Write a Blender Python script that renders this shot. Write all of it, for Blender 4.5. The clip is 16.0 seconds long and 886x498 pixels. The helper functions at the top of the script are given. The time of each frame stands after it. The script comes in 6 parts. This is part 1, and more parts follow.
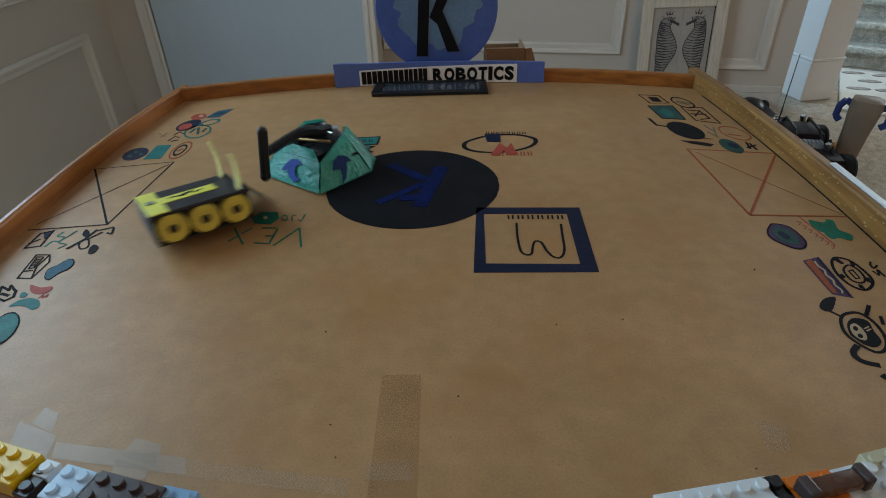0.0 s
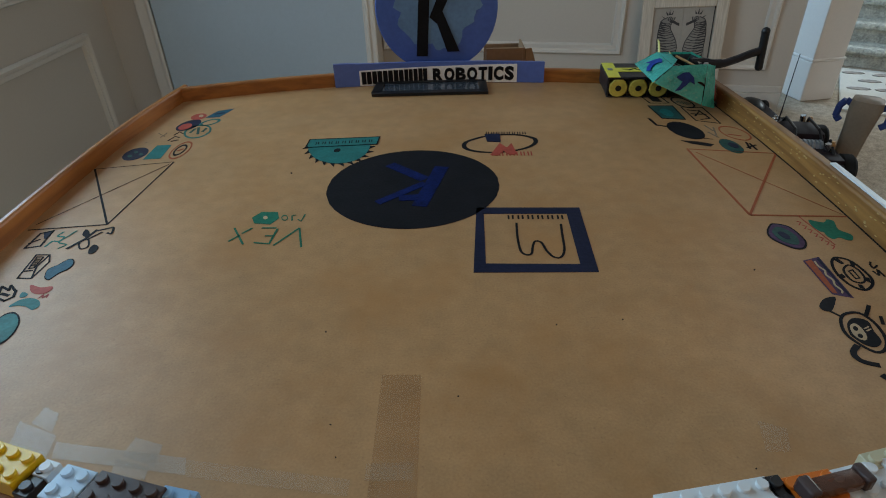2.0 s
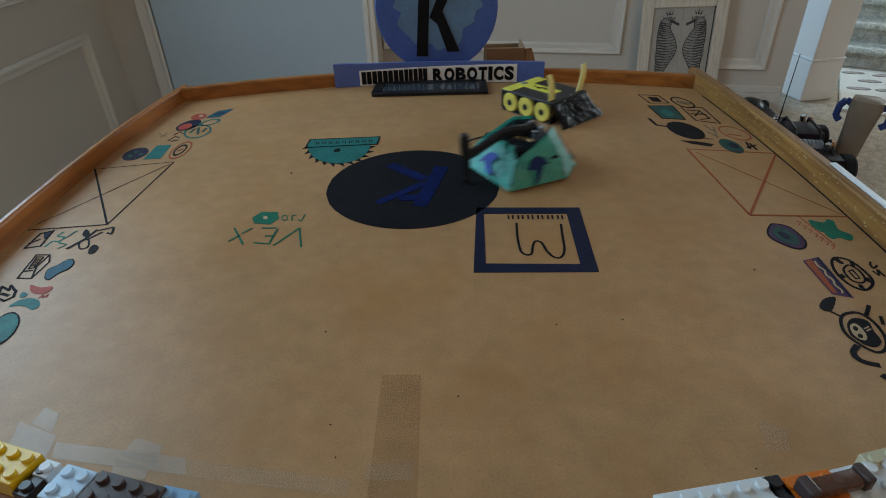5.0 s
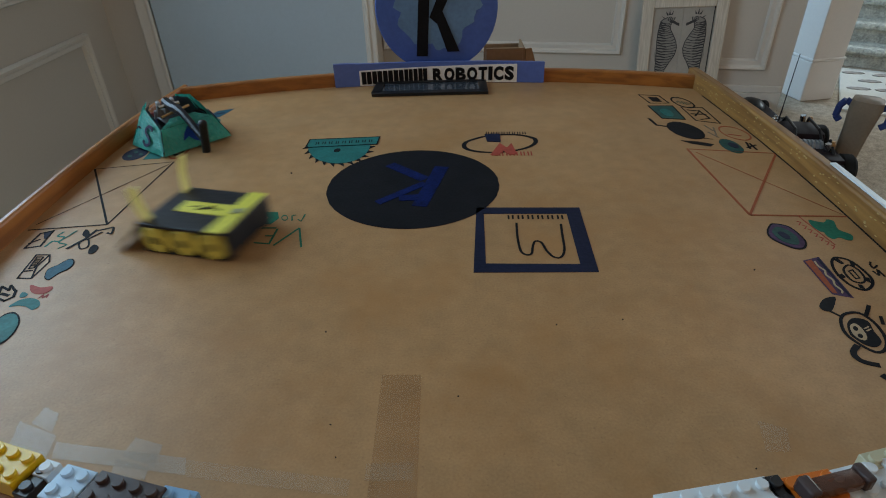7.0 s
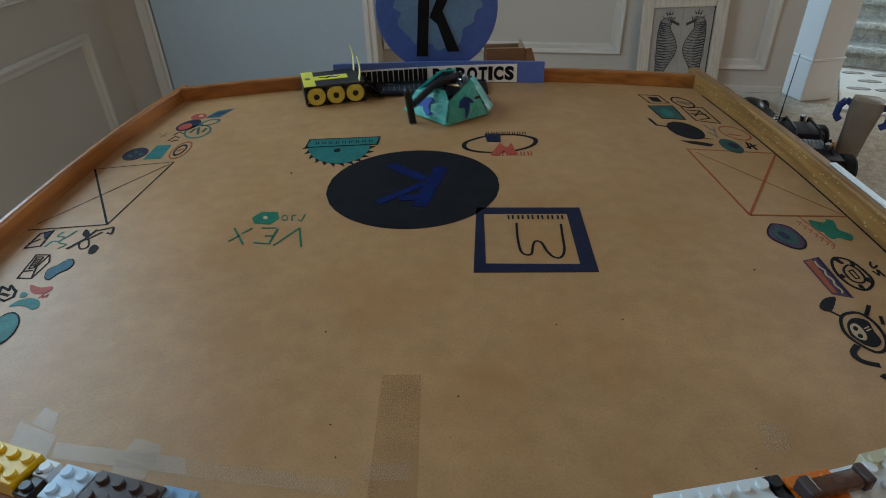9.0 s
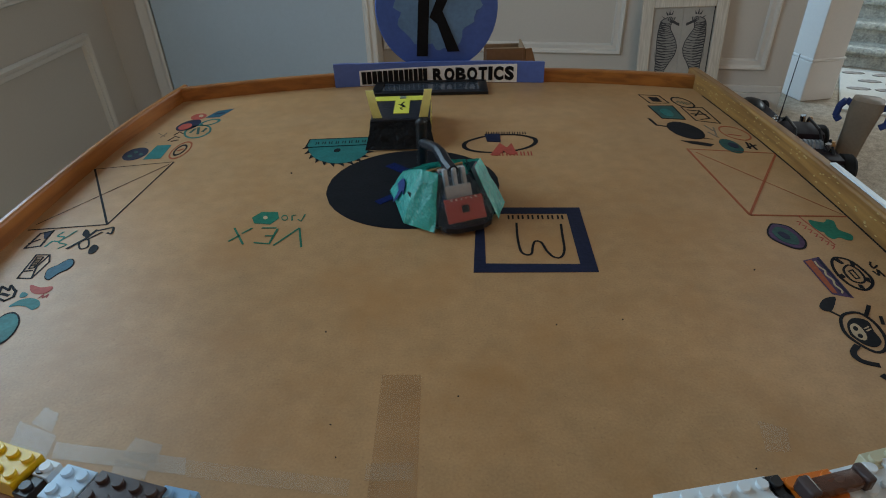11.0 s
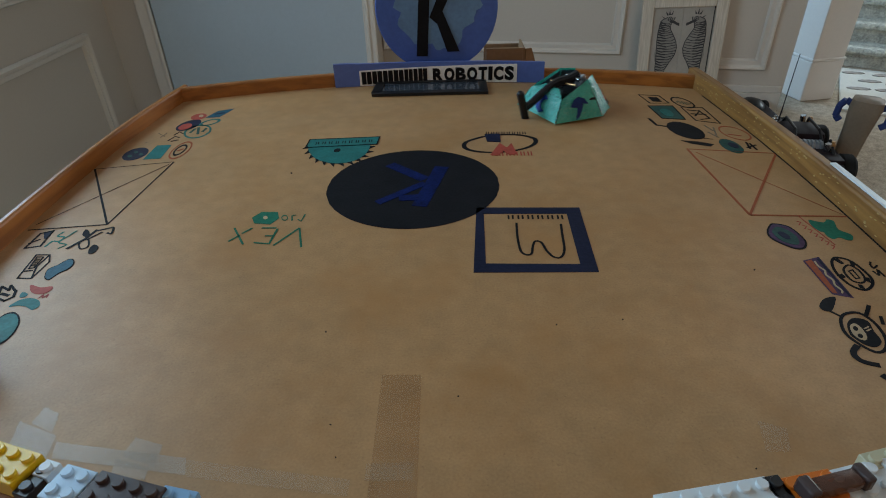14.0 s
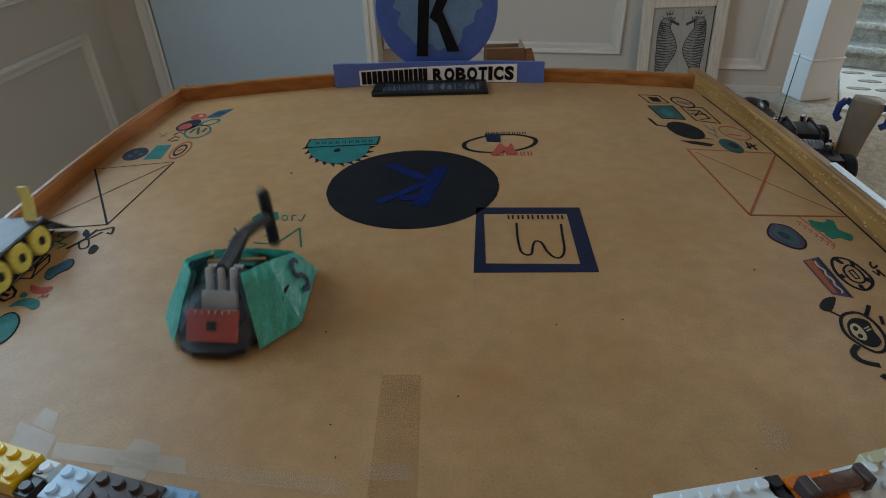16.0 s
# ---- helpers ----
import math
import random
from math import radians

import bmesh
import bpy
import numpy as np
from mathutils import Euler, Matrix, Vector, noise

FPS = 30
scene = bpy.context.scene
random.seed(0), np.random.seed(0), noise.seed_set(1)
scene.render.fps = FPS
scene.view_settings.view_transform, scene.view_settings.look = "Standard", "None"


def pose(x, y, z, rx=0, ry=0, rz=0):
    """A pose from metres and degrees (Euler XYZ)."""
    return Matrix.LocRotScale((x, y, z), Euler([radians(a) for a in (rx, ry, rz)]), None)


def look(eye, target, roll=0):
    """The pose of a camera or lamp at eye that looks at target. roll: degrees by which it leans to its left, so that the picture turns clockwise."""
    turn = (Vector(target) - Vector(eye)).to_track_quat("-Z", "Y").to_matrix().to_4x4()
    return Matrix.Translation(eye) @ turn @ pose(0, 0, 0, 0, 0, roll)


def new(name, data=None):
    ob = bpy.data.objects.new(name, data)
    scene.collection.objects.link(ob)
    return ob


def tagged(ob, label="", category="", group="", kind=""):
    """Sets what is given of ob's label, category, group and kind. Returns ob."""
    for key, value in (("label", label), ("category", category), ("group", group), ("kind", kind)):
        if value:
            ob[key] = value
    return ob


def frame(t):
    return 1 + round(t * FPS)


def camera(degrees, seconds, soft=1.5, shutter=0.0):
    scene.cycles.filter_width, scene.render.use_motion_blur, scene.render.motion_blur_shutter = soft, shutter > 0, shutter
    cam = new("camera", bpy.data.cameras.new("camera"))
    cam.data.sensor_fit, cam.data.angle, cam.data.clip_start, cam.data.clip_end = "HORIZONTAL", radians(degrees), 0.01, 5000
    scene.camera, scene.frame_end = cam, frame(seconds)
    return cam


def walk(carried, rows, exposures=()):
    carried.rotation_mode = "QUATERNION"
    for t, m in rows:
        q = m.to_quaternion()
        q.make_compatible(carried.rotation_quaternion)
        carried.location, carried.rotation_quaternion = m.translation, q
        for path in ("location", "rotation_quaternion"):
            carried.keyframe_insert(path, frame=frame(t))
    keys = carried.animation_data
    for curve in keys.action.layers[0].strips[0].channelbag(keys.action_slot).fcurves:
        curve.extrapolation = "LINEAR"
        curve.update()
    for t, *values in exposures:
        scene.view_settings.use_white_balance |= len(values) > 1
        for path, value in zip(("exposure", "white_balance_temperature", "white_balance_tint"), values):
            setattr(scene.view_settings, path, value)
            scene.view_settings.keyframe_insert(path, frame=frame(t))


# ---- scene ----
EYE = (0.0155, -0.1530, 0.9804)
cam = camera(74.825, 16.0, soft=1.0, shutter=0.5)
LENS = pose(*EYE, 57.1253, 1.5255, -0.1829)
walk(cam, [(0, LENS), (16, LENS)], exposures=[(0, 0.07, 6500, 10), (16, 0.07, 6500, 10)])

# ---- light: daylight through tall windows, a bright stair hall, added unseen fills ----
world = bpy.data.worlds.new("sky")
scene.world = world
world.use_nodes = True
wn = world.node_tree
sky = wn.nodes.new("ShaderNodeTexSky")
sky.sky_type, sky.sun_disc, sky.sun_elevation, sky.sun_rotation = "NISHITA", False, radians(35), radians(200)
wn.links.new(sky.outputs[0], wn.nodes["Background"].inputs[0])
wn.nodes["Background"].inputs[1].default_value = 0.08


def area_lamp(name, eye, target, wide, tall, watts, colour):
    data = bpy.data.lights.new(name, "AREA")
    data.shape, data.size, data.size_y, data.energy, data.color = "RECTANGLE", wide, tall, watts, colour
    ob = new(name, data)
    ob.matrix_world = look(eye, target)
    return ob


area_lamp("window_light_west", (-1.30, 0.70, 1.45), (0.4, 0.35, 0.76), 1.4, 1.1, 27, (0.55, 0.80, 1.0))
# added warm fill from behind right, no real window
area_lamp("window_light_south", (1.6, -2.42, 1.6), (0.6, 1.0, 0.8), 1.6, 1.3, 11.0, (1.0, 0.58, 0.24))
# added blue fill that brightens the column's left face
area_lamp("window_light_stair", (0.02, 4.0, 1.5), (1.72, 2.72, 0.6), 1.1, 1.3, 36, (0.36, 0.66, 1.0))
# added fill to lift the west wall, its source made up
area_lamp("window_light_east", (4.62, 0.3, 1.6), (-1.3, 1.2, 0.8), 1.4, 1.3, 7, (1.0, 0.93, 0.84))
area_lamp("window_light_hall", (4.5, 4.2, 1.6), (2.5, 3.4, 0.3), 1.2, 1.4, 82, (0.80, 0.93, 1.0))


# ---- materials ----
def mat(name, colour, rough=0.6, metal=0.0, vary=0.12, fine=60.0, coarse=6.0, bump=0.15, spread=0.0, depth=0.001, gloss=0.5):
    """A node material: two scales of noise over the colour and a fine relief, in metres."""
    m = bpy.data.materials.new(name)
    m.use_nodes = True
    nt, nodes = m.node_tree, m.node_tree.nodes
    bsdf = nodes["Principled BSDF"]
    place = nodes.new("ShaderNodeTexCoord")
    marks = []
    for size, detail in ((fine, 4), (coarse, 3)):
        n = nodes.new("ShaderNodeTexNoise")
        n.inputs["Scale"].default_value, n.inputs["Detail"].default_value = size, detail
        nt.links.new(place.outputs["Object"], n.inputs["Vector"])
        marks.append(n)
    both = nodes.new("ShaderNodeMath")
    both.operation = "ADD"
    nt.links.new(marks[0].outputs[0], both.inputs[0])
    nt.links.new(marks[1].outputs[0], both.inputs[1])
    ramp = nodes.new("ShaderNodeMapRange")
    ramp.inputs[1].default_value, ramp.inputs[2].default_value = 0.6, 1.4
    ramp.inputs[3].default_value, ramp.inputs[4].default_value = 1 - vary, 1 + vary
    nt.links.new(both.outputs[0], ramp.inputs[0])
    last = ramp.outputs[0]
    if spread:
        info = nodes.new("ShaderNodeObjectInfo")
        r2 = nodes.new("ShaderNodeMapRange")
        r2.inputs[3].default_value, r2.inputs[4].default_value = 1 - spread, 1 + spread
        nt.links.new(info.outputs["Random"], r2.inputs[0])
        mul = nodes.new("ShaderNodeMath")
        mul.operation = "MULTIPLY"
        nt.links.new(last, mul.inputs[0])
        nt.links.new(r2.outputs[0], mul.inputs[1])
        last = mul.outputs[0]
    mix = nodes.new("ShaderNodeVectorMath")
    mix.operation = "SCALE"
    mix.inputs[0].default_value = colour
    nt.links.new(last, mix.inputs["Scale"])
    nt.links.new(mix.outputs[0], bsdf.inputs["Base Color"])
    bsdf.inputs["Roughness"].default_value, bsdf.inputs["Metallic"].default_value = rough, metal
    bsdf.inputs["Specular IOR Level"].default_value = gloss
    if bump:
        b = nodes.new("ShaderNodeBump")
        b.inputs["Strength"].default_value, b.inputs["Distance"].default_value = bump, depth
        nt.links.new(marks[0].outputs[0], b.inputs["Height"])
        nt.links.new(b.outputs[0], bsdf.inputs["Normal"])
    return m


def wood(name, dark, light, along, rough=0.45, grain=40.0):
    """Stained wood with grain running along one axis."""
    m = mat(name, light, rough, vary=0.1, fine=220, coarse=14, bump=0.1)
    nt, nodes = m.node_tree, m.node_tree.nodes
    place = nodes.new("ShaderNodeTexCoord")
    size = nodes.new("ShaderNodeMapping")
    s = [grain, grain, grain]
    s[along] = grain * 0.06
    size.inputs["Scale"].default_value = s
    nt.links.new(place.outputs["Object"], size.inputs[0])
    n = nodes.new("ShaderNodeTexNoise")
    n.inputs["Scale"].default_value, n.inputs["Detail"].default_value, n.inputs["Distortion"].default_value = 3.0, 5, 0.6
    nt.links.new(size.outputs[0], n.inputs["Vector"])
    ramp = nodes.new("ShaderNodeValToRGB")
    ramp.color_ramp.elements[0].position, ramp.color_ramp.elements[1].position = 0.35, 0.7
    ramp.color_ramp.elements[0].color, ramp.color_ramp.elements[1].color = (*dark, 1), (*light, 1)
    nt.links.new(n.outputs[0], ramp.inputs[0])
    nt.links.new(ramp.outputs[0], nodes["Principled BSDF"].inputs["Base Color"])
    return m


def clear(name, tint, rough=0.1, alpha=0.35):
    m = mat(name, tint, rough, vary=0.05, bump=0.2, fine=90)
    m.node_tree.nodes["Principled BSDF"].inputs["Alpha"].default_value = alpha
    return m


def hardboard():
    """Brown hardboard: fine fibres, darker flecks, broad uneven stains."""
    m = mat("hardboard", (0.385, 0.214, 0.094), 0.44, vary=0.18, fine=700, coarse=75, bump=0.03, gloss=0.30)
    nt, nodes = m.node_tree, m.node_tree.nodes
    bsdf = nodes["Principled BSDF"]
    base = bsdf.inputs["Base Color"].links[0].from_socket
    place = nodes.new("ShaderNodeTexCoord")
    fleck = nodes.new("ShaderNodeTexNoise")
    fleck.inputs["Scale"].default_value, fleck.inputs["Detail"].default_value = 480, 3
    nt.links.new(place.outputs["Object"], fleck.inputs["Vector"])
    cut = nodes.new("ShaderNodeMapRange")
    cut.inputs[1].default_value, cut.inputs[2].default_value = 0.62, 0.74
    cut.inputs[3].default_value, cut.inputs[4].default_value = 1.0, 0.80
    nt.links.new(fleck.outputs[0], cut.inputs[0])
    stain = nodes.new("ShaderNodeTexNoise")
    stain.inputs["Scale"].default_value, stain.inputs["Detail"].default_value, stain.inputs["Distortion"].default_value = 3.2, 6, 0.8
    nt.links.new(place.outputs["Object"], stain.inputs["Vector"])
    wash = nodes.new("ShaderNodeMapRange")
    wash.inputs[1].default_value, wash.inputs[2].default_value = 0.3, 0.7
    wash.inputs[3].default_value, wash.inputs[4].default_value = 0.86, 1.12
    nt.links.new(stain.outputs[0], wash.inputs[0])
    mul = nodes.new("ShaderNodeMath")
    mul.operation = "MULTIPLY"
    nt.links.new(cut.outputs[0], mul.inputs[0])
    nt.links.new(wash.outputs[0], mul.inputs[1])
    out = nodes.new("ShaderNodeVectorMath")
    out.operation = "SCALE"
    nt.links.new(base, out.inputs[0])
    nt.links.new(mul.outputs[0], out.inputs["Scale"])
    # rubbed, redder patches a few centimetres wide with ragged edges
    rub = nodes.new("ShaderNodeTexNoise")
    rub.inputs["Scale"].default_value, rub.inputs["Detail"].default_value, rub.inputs["Roughness"].default_value = 16, 9, 0.68
    nt.links.new(place.outputs["Object"], rub.inputs["Vector"])
    edge = nodes.new("ShaderNodeMapRange")
    edge.inputs[1].default_value, edge.inputs[2].default_value = 0.46, 0.66
    edge.inputs[3].default_value, edge.inputs[4].default_value = 0.0, 0.55
    nt.links.new(rub.outputs[0], edge.inputs[0])
    red = nodes.new("ShaderNodeMix")
    red.data_type = "RGBA"
    red.inputs[7].default_value = (0.33, 0.155, 0.050, 1)
    nt.links.new(edge.outputs[0], red.inputs[0])
    nt.links.new(out.outputs[0], red.inputs[6])
    nt.links.new(red.outputs[2], bsdf.inputs["Base Color"])
    worn = nodes.new("ShaderNodeMapRange")
    worn.inputs[3].default_value, worn.inputs[4].default_value = 0.34, 0.52
    nt.links.new(stain.outputs[0], worn.inputs[0])
    nt.links.new(worn.outputs[0], bsdf.inputs["Roughness"])
    return m


def scuffed_foam():
    """Sea-green foam sheet under clear tape: streaky scuffs, pale where rubbed, wrinkled and glossy."""
    m = mat("sea_green_foam", (0.075, 0.50, 0.42), 0.26, vary=0.2, fine=240, coarse=50, bump=0.8, depth=0.0022, gloss=0.6)
    nt, nodes = m.node_tree, m.node_tree.nodes
    bsdf = nodes["Principled BSDF"]
    base = bsdf.inputs["Base Color"].links[0].from_socket
    place = nodes.new("ShaderNodeTexCoord")
    stretch = nodes.new("ShaderNodeMapping")
    stretch.inputs["Scale"].default_value, stretch.inputs["Rotation"].default_value = (260, 900, 260), (0.4, 0.2, 0.7)
    nt.links.new(place.outputs["Object"], stretch.inputs[0])
    n = nodes.new("ShaderNodeTexNoise")
    n.inputs["Scale"].default_value, n.inputs["Detail"].default_value = 1.0, 5
    nt.links.new(stretch.outputs[0], n.inputs["Vector"])
    cut = nodes.new("ShaderNodeMapRange")
    cut.inputs[1].default_value, cut.inputs[2].default_value = 0.55, 0.75
    cut.inputs[3].default_value, cut.inputs[4].default_value = 0.0, 0.55
    nt.links.new(n.outputs[0], cut.inputs[0])
    mix = nodes.new("ShaderNodeMix")
    mix.data_type = "RGBA"
    mix.inputs[7].default_value = (0.26, 0.56, 0.44, 1)
    nt.links.new(cut.outputs[0], mix.inputs[0])
    nt.links.new(base, mix.inputs[6])
    nt.links.new(mix.outputs[2], bsdf.inputs["Base Color"])
    return m


BOARD = hardboard()
RAIL_WOOD = wood("rail_wood", (0.20, 0.068, 0.012), (0.36, 0.132, 0.024), 0, 0.4)
RAIL_WOOD_LONG = wood("rail_wood_long", (0.21, 0.070, 0.012), (0.38, 0.140, 0.026), 1, 0.4)
RAIL_WORN = wood("rail_worn", (0.17, 0.072, 0.016), (0.30, 0.145, 0.036), 1, 0.45, 60)
TABLE_WOOD = wood("table_wood", (0.10, 0.05, 0.02), (0.2, 0.1, 0.05), 0)
WALL_PAINT = mat("wall_paint", (0.555, 0.510, 0.450), 0.55, vary=0.03, fine=120, coarse=2, bump=0.05)
TRIM_PAINT = mat("trim_paint", (0.66, 0.62, 0.56), 0.4, vary=0.03, fine=90, coarse=3, bump=0.04)
DOOR_BLUE = mat("door_paint", (0.42, 0.50, 0.56), 0.4, vary=0.04, fine=80, coarse=2, bump=0.05)
COLUMN_PAINT = mat("column_paint", (0.74, 0.71, 0.67), 0.45, vary=0.03, fine=90, coarse=3, bump=0.04)
CEILING_PAINT = mat("ceiling_paint", (0.8, 0.78, 0.75), 0.8, vary=0.03, bump=0.05)
CARPET = mat("carpet", (0.38, 0.31, 0.23), 0.95, vary=0.45, fine=130, coarse=30, bump=0.9, depth=0.006)
STAIR_CARPET = mat("stair_carpet", (0.50, 0.50, 0.44), 0.95, vary=0.5, fine=90, coarse=25, bump=0.9, depth=0.008)
RUG_WOOL = mat("rug_wool", (0.62, 0.60, 0.54), 0.95, vary=0.08, fine=200, coarse=15, bump=0.5)
RUG_GREY = mat("rug_grey", (0.29, 0.26, 0.23), 0.95, vary=0.5, fine=130, bump=0.5)
INK_BLACK = mat("ink_black", (0.010, 0.010, 0.012), 0.6, vary=0.3, fine=400, coarse=40, bump=0.1, gloss=0.06)
INK_BLUE = mat("ink_blue", (0.004, 0.010, 0.062), 0.6, vary=0.6, fine=500, coarse=90, bump=0.1, gloss=0.06)
INK_NAVY = mat("ink_navy", (0.010, 0.013, 0.034), 0.5, vary=0.35, fine=400, coarse=50, bump=0.1, gloss=0.12)
INK_RED = mat("ink_red", (0.34, 0.06, 0.04), 0.55, vary=0.25, fine=400, coarse=60, bump=0.1, gloss=0.12)
INK_RUST = mat("ink_rust", (0.30, 0.075, 0.03), 0.55, vary=0.25, fine=400, bump=0.1, gloss=0.12)
INK_GREEN = mat("ink_green", (0.014, 0.12, 0.075), 0.5, vary=0.3, fine=400, coarse=60, bump=0.1, gloss=0.12)
INK_TEAL = mat("ink_teal", (0.018, 0.13, 0.12), 0.5, vary=0.3, fine=400, coarse=60, bump=0.1, gloss=0.12)
INK_DKTEAL = mat("ink_dark_teal", (0.022, 0.07, 0.06), 0.5, vary=0.35, fine=400, coarse=60, bump=0.1, gloss=0.12)
INK_TEALBLUE = mat("ink_teal_blue", (0.014, 0.075, 0.11), 0.5, vary=0.35, fine=400, coarse=60, bump=0.1, gloss=0.12)
INK_PURPLE = mat("ink_purple", (0.06, 0.03, 0.07), 0.5, vary=0.4, fine=400, coarse=60, bump=0.1, gloss=0.12)
INK_GREY = mat("ink_grey", (0.16, 0.13, 0.10), 0.6, vary=0.3, fine=400, bump=0.1, gloss=0.12)
INK_PALE = mat("ink_pale", (0.42, 0.31, 0.19), 0.55, vary=0.15, fine=400, bump=0.1, gloss=0.12)
TAPE_CLEAR = clear("tape_clear", (0.62, 0.60, 0.55), 0.16, 0.14)
TAPE_FAINT = clear("tape_faint", (0.55, 0.48, 0.38), 0.2, 0.06)
TAPE_TAN = clear("tape_tan", (0.30, 0.12, 0.04), 0.35, 0.085)
SIGN_BLUE = mat("sign_blue", (0.045, 0.10, 0.36), 0.45, vary=0.15, fine=200, coarse=25, bump=0.1)
SIGN_PALE = mat("sign_pale_blue", (0.10, 0.20, 0.36), 0.45, vary=0.2, fine=200, coarse=30, bump=0.1)
SIGN_BAND = mat("sign_band", (0.075, 0.13, 0.40), 0.4, vary=0.12, fine=200, coarse=20, bump=0.1)
PAPER = mat("paper", (0.72, 0.72, 0.72), 0.6, vary=0.05, fine=300, bump=0.05)
BLACK_PLASTIC = mat("black_plastic", (0.009, 0.010, 0.012), 0.4, vary=0.25, fine=300, coarse=30, bump=0.15, gloss=0.3)
BLACK_TAPE = mat("black_tape", (0.012, 0.013, 0.018), 0.38, vary=0.3, fine=260, coarse=40, bump=0.35, gloss=0.3)
WEDGE_FILM = mat("wedge_film", (0.012, 0.011, 0.012), 0.09, vary=0.4, fine=70, coarse=30, bump=1.0, depth=0.006, gloss=0.3)
GREY_PLASTIC = mat("grey_plastic", (0.16, 0.18, 0.20), 0.3, vary=0.2, fine=200, bump=0.1)
SMOKED = clear("smoked_film", (0.05, 0.06, 0.075), 0.08, 0.82)
CLEAR_FILM = clear("clear_film", (0.20, 0.27, 0.34), 0.06, 0.12)
PAINT_BLUE = mat("paint_blue", (0.010, 0.045, 0.26), 0.45, vary=0.3, fine=300, coarse=50, bump=0.1, gloss=0.12)
PAINT_RAY = mat("paint_ray", (0.012, 0.030, 0.13), 0.45, vary=0.3, fine=300, coarse=50, bump=0.1, gloss=0.12)
LINING = mat("lining_plastic", (0.10, 0.125, 0.15), 0.14, vary=0.25, fine=160, coarse=40, bump=0.15, gloss=0.7)
BRACKET_GREY = mat("bracket_grey", (0.34, 0.36, 0.38), 0.35, vary=0.15, fine=200, coarse=40, bump=0.1)
PAINT_DARK = mat("paint_dark", (0.012, 0.016, 0.05), 0.45, vary=0.3, fine=300, coarse=50, bump=0.1, gloss=0.12)
WORN_GOLD = mat("worn_gold", (0.38, 0.25, 0.09), 0.5, vary=0.3, fine=200, bump=0.1)
YELLOW = mat("yellow_card", (0.62, 0.58, 0.06), 0.5, vary=0.1, fine=200, coarse=40, bump=0.1)
YELLOW_FOAM = mat("yellow_foam", (0.57, 0.47, 0.075), 0.8, vary=0.2, fine=350, coarse=60, bump=0.5)
FLAG = mat("flag_strip", (0.80, 0.76, 0.28), 0.5, vary=0.1, fine=200, bump=0.05)
SEA_GREEN = scuffed_foam()
PCB_RED = mat("circuit_red", (0.36, 0.05, 0.035), 0.35, vary=0.2, fine=400, bump=0.1)
STEEL = mat("steel", (0.6, 0.6, 0.6), 0.25, 1.0, vary=0.1, fine=200, bump=0.05)
COPPER = mat("copper_tube", (0.55, 0.33, 0.15), 0.3, 0.8, vary=0.1, fine=200, bump=0.05)
BRICK_YELLOW = mat("brick_yellow", (0.66, 0.42, 0.012), 0.28, vary=0.05, bump=0.03)
BRICK_BROWN = mat("brick_brown", (0.055, 0.036, 0.035), 0.25, vary=0.08, bump=0.03)
BRICK_WHITE = mat("brick_white", (0.62, 0.66, 0.68), 0.3, vary=0.05, bump=0.03)
BRICK_ICE = clear("brick_ice", (0.50, 0.68, 0.85), 0.15, 0.8)
BRICK_BLUE = mat("brick_blue", (0.20, 0.36, 0.55), 0.28, vary=0.06, bump=0.03)
BRICK_BLACK = mat("brick_black", (0.015, 0.015, 0.017), 0.28, vary=0.1, bump=0.03)
BRICK_ORANGE = mat("brick_orange", (0.62, 0.15, 0.012), 0.28, vary=0.06, bump=0.03)
BRICK_TAN = mat("brick_tan", (0.46, 0.42, 0.28), 0.3, vary=0.06, bump=0.03)
BRICK_AMBER = clear("brick_amber", (0.10, 0.045, 0.03), 0.08, 0.85)
CARDBOARD = mat("cardboard", (0.22, 0.13, 0.065), 0.8, vary=0.12, fine=160, coarse=12, bump=0.2)
CARTON = mat("carton", (0.20, 0.155, 0.11), 0.7, vary=0.12, fine=120, coarse=8, bump=0.15)
BLUE_CLOTH = mat("blue_cloth", (0.02, 0.04, 0.16), 0.8, vary=0.2, fine=300, bump=0.3)
RUBBER = mat("rubber", (0.012, 0.012, 0.012), 0.8, vary=0.3, fine=250, coarse=40, bump=0.5, gloss=0.15)
TRUCK_PAINT = mat("truck_paint", (0.012, 0.007, 0.009), 0.6, vary=0.5, fine=30, coarse=12, bump=0.1, gloss=0.12)
FRAME_WOOD = wood("frame_wood", (0.50, 0.44, 0.36), (0.66, 0.60, 0.51), 2, 0.5, 60)
ART_GREY = mat("art_paper", (0.38, 0.35, 0.31), 0.55, vary=0.08, fine=60, coarse=8, bump=0.05)
ART_INK = mat("art_ink", (0.035, 0.035, 0.04), 0.55, vary=0.3, fine=300, bump=0.05)
ART_SHADE = mat("art_shade", (0.25, 0.24, 0.22), 0.55, vary=0.2, fine=200, bump=0.05)


# ---- mesh tools ----
def mesh(name, bm, material, smooth=False):
    data = bpy.data.meshes.new(name)
    bmesh.ops.recalc_face_normals(bm, faces=bm.faces)
    bm.to_mesh(data)
    bm.free()
    for m in material if isinstance(material, (list, tuple)) else [material]:
        data.materials.append(m)
    if smooth:
        for p in data.polygons:
            p.use_smooth = True
        data.set_sharp_from_angle(angle=radians(35))
    return data


def part(name, bm, material, parent=None, label="", m=None, smooth=False):
    ob = new(name, mesh(name, bm, material, smooth))
    if parent is not None:
        ob.parent = parent
    if m is not None:
        ob.matrix_basis = m
    if label:
        ob["label"] = label
    return ob


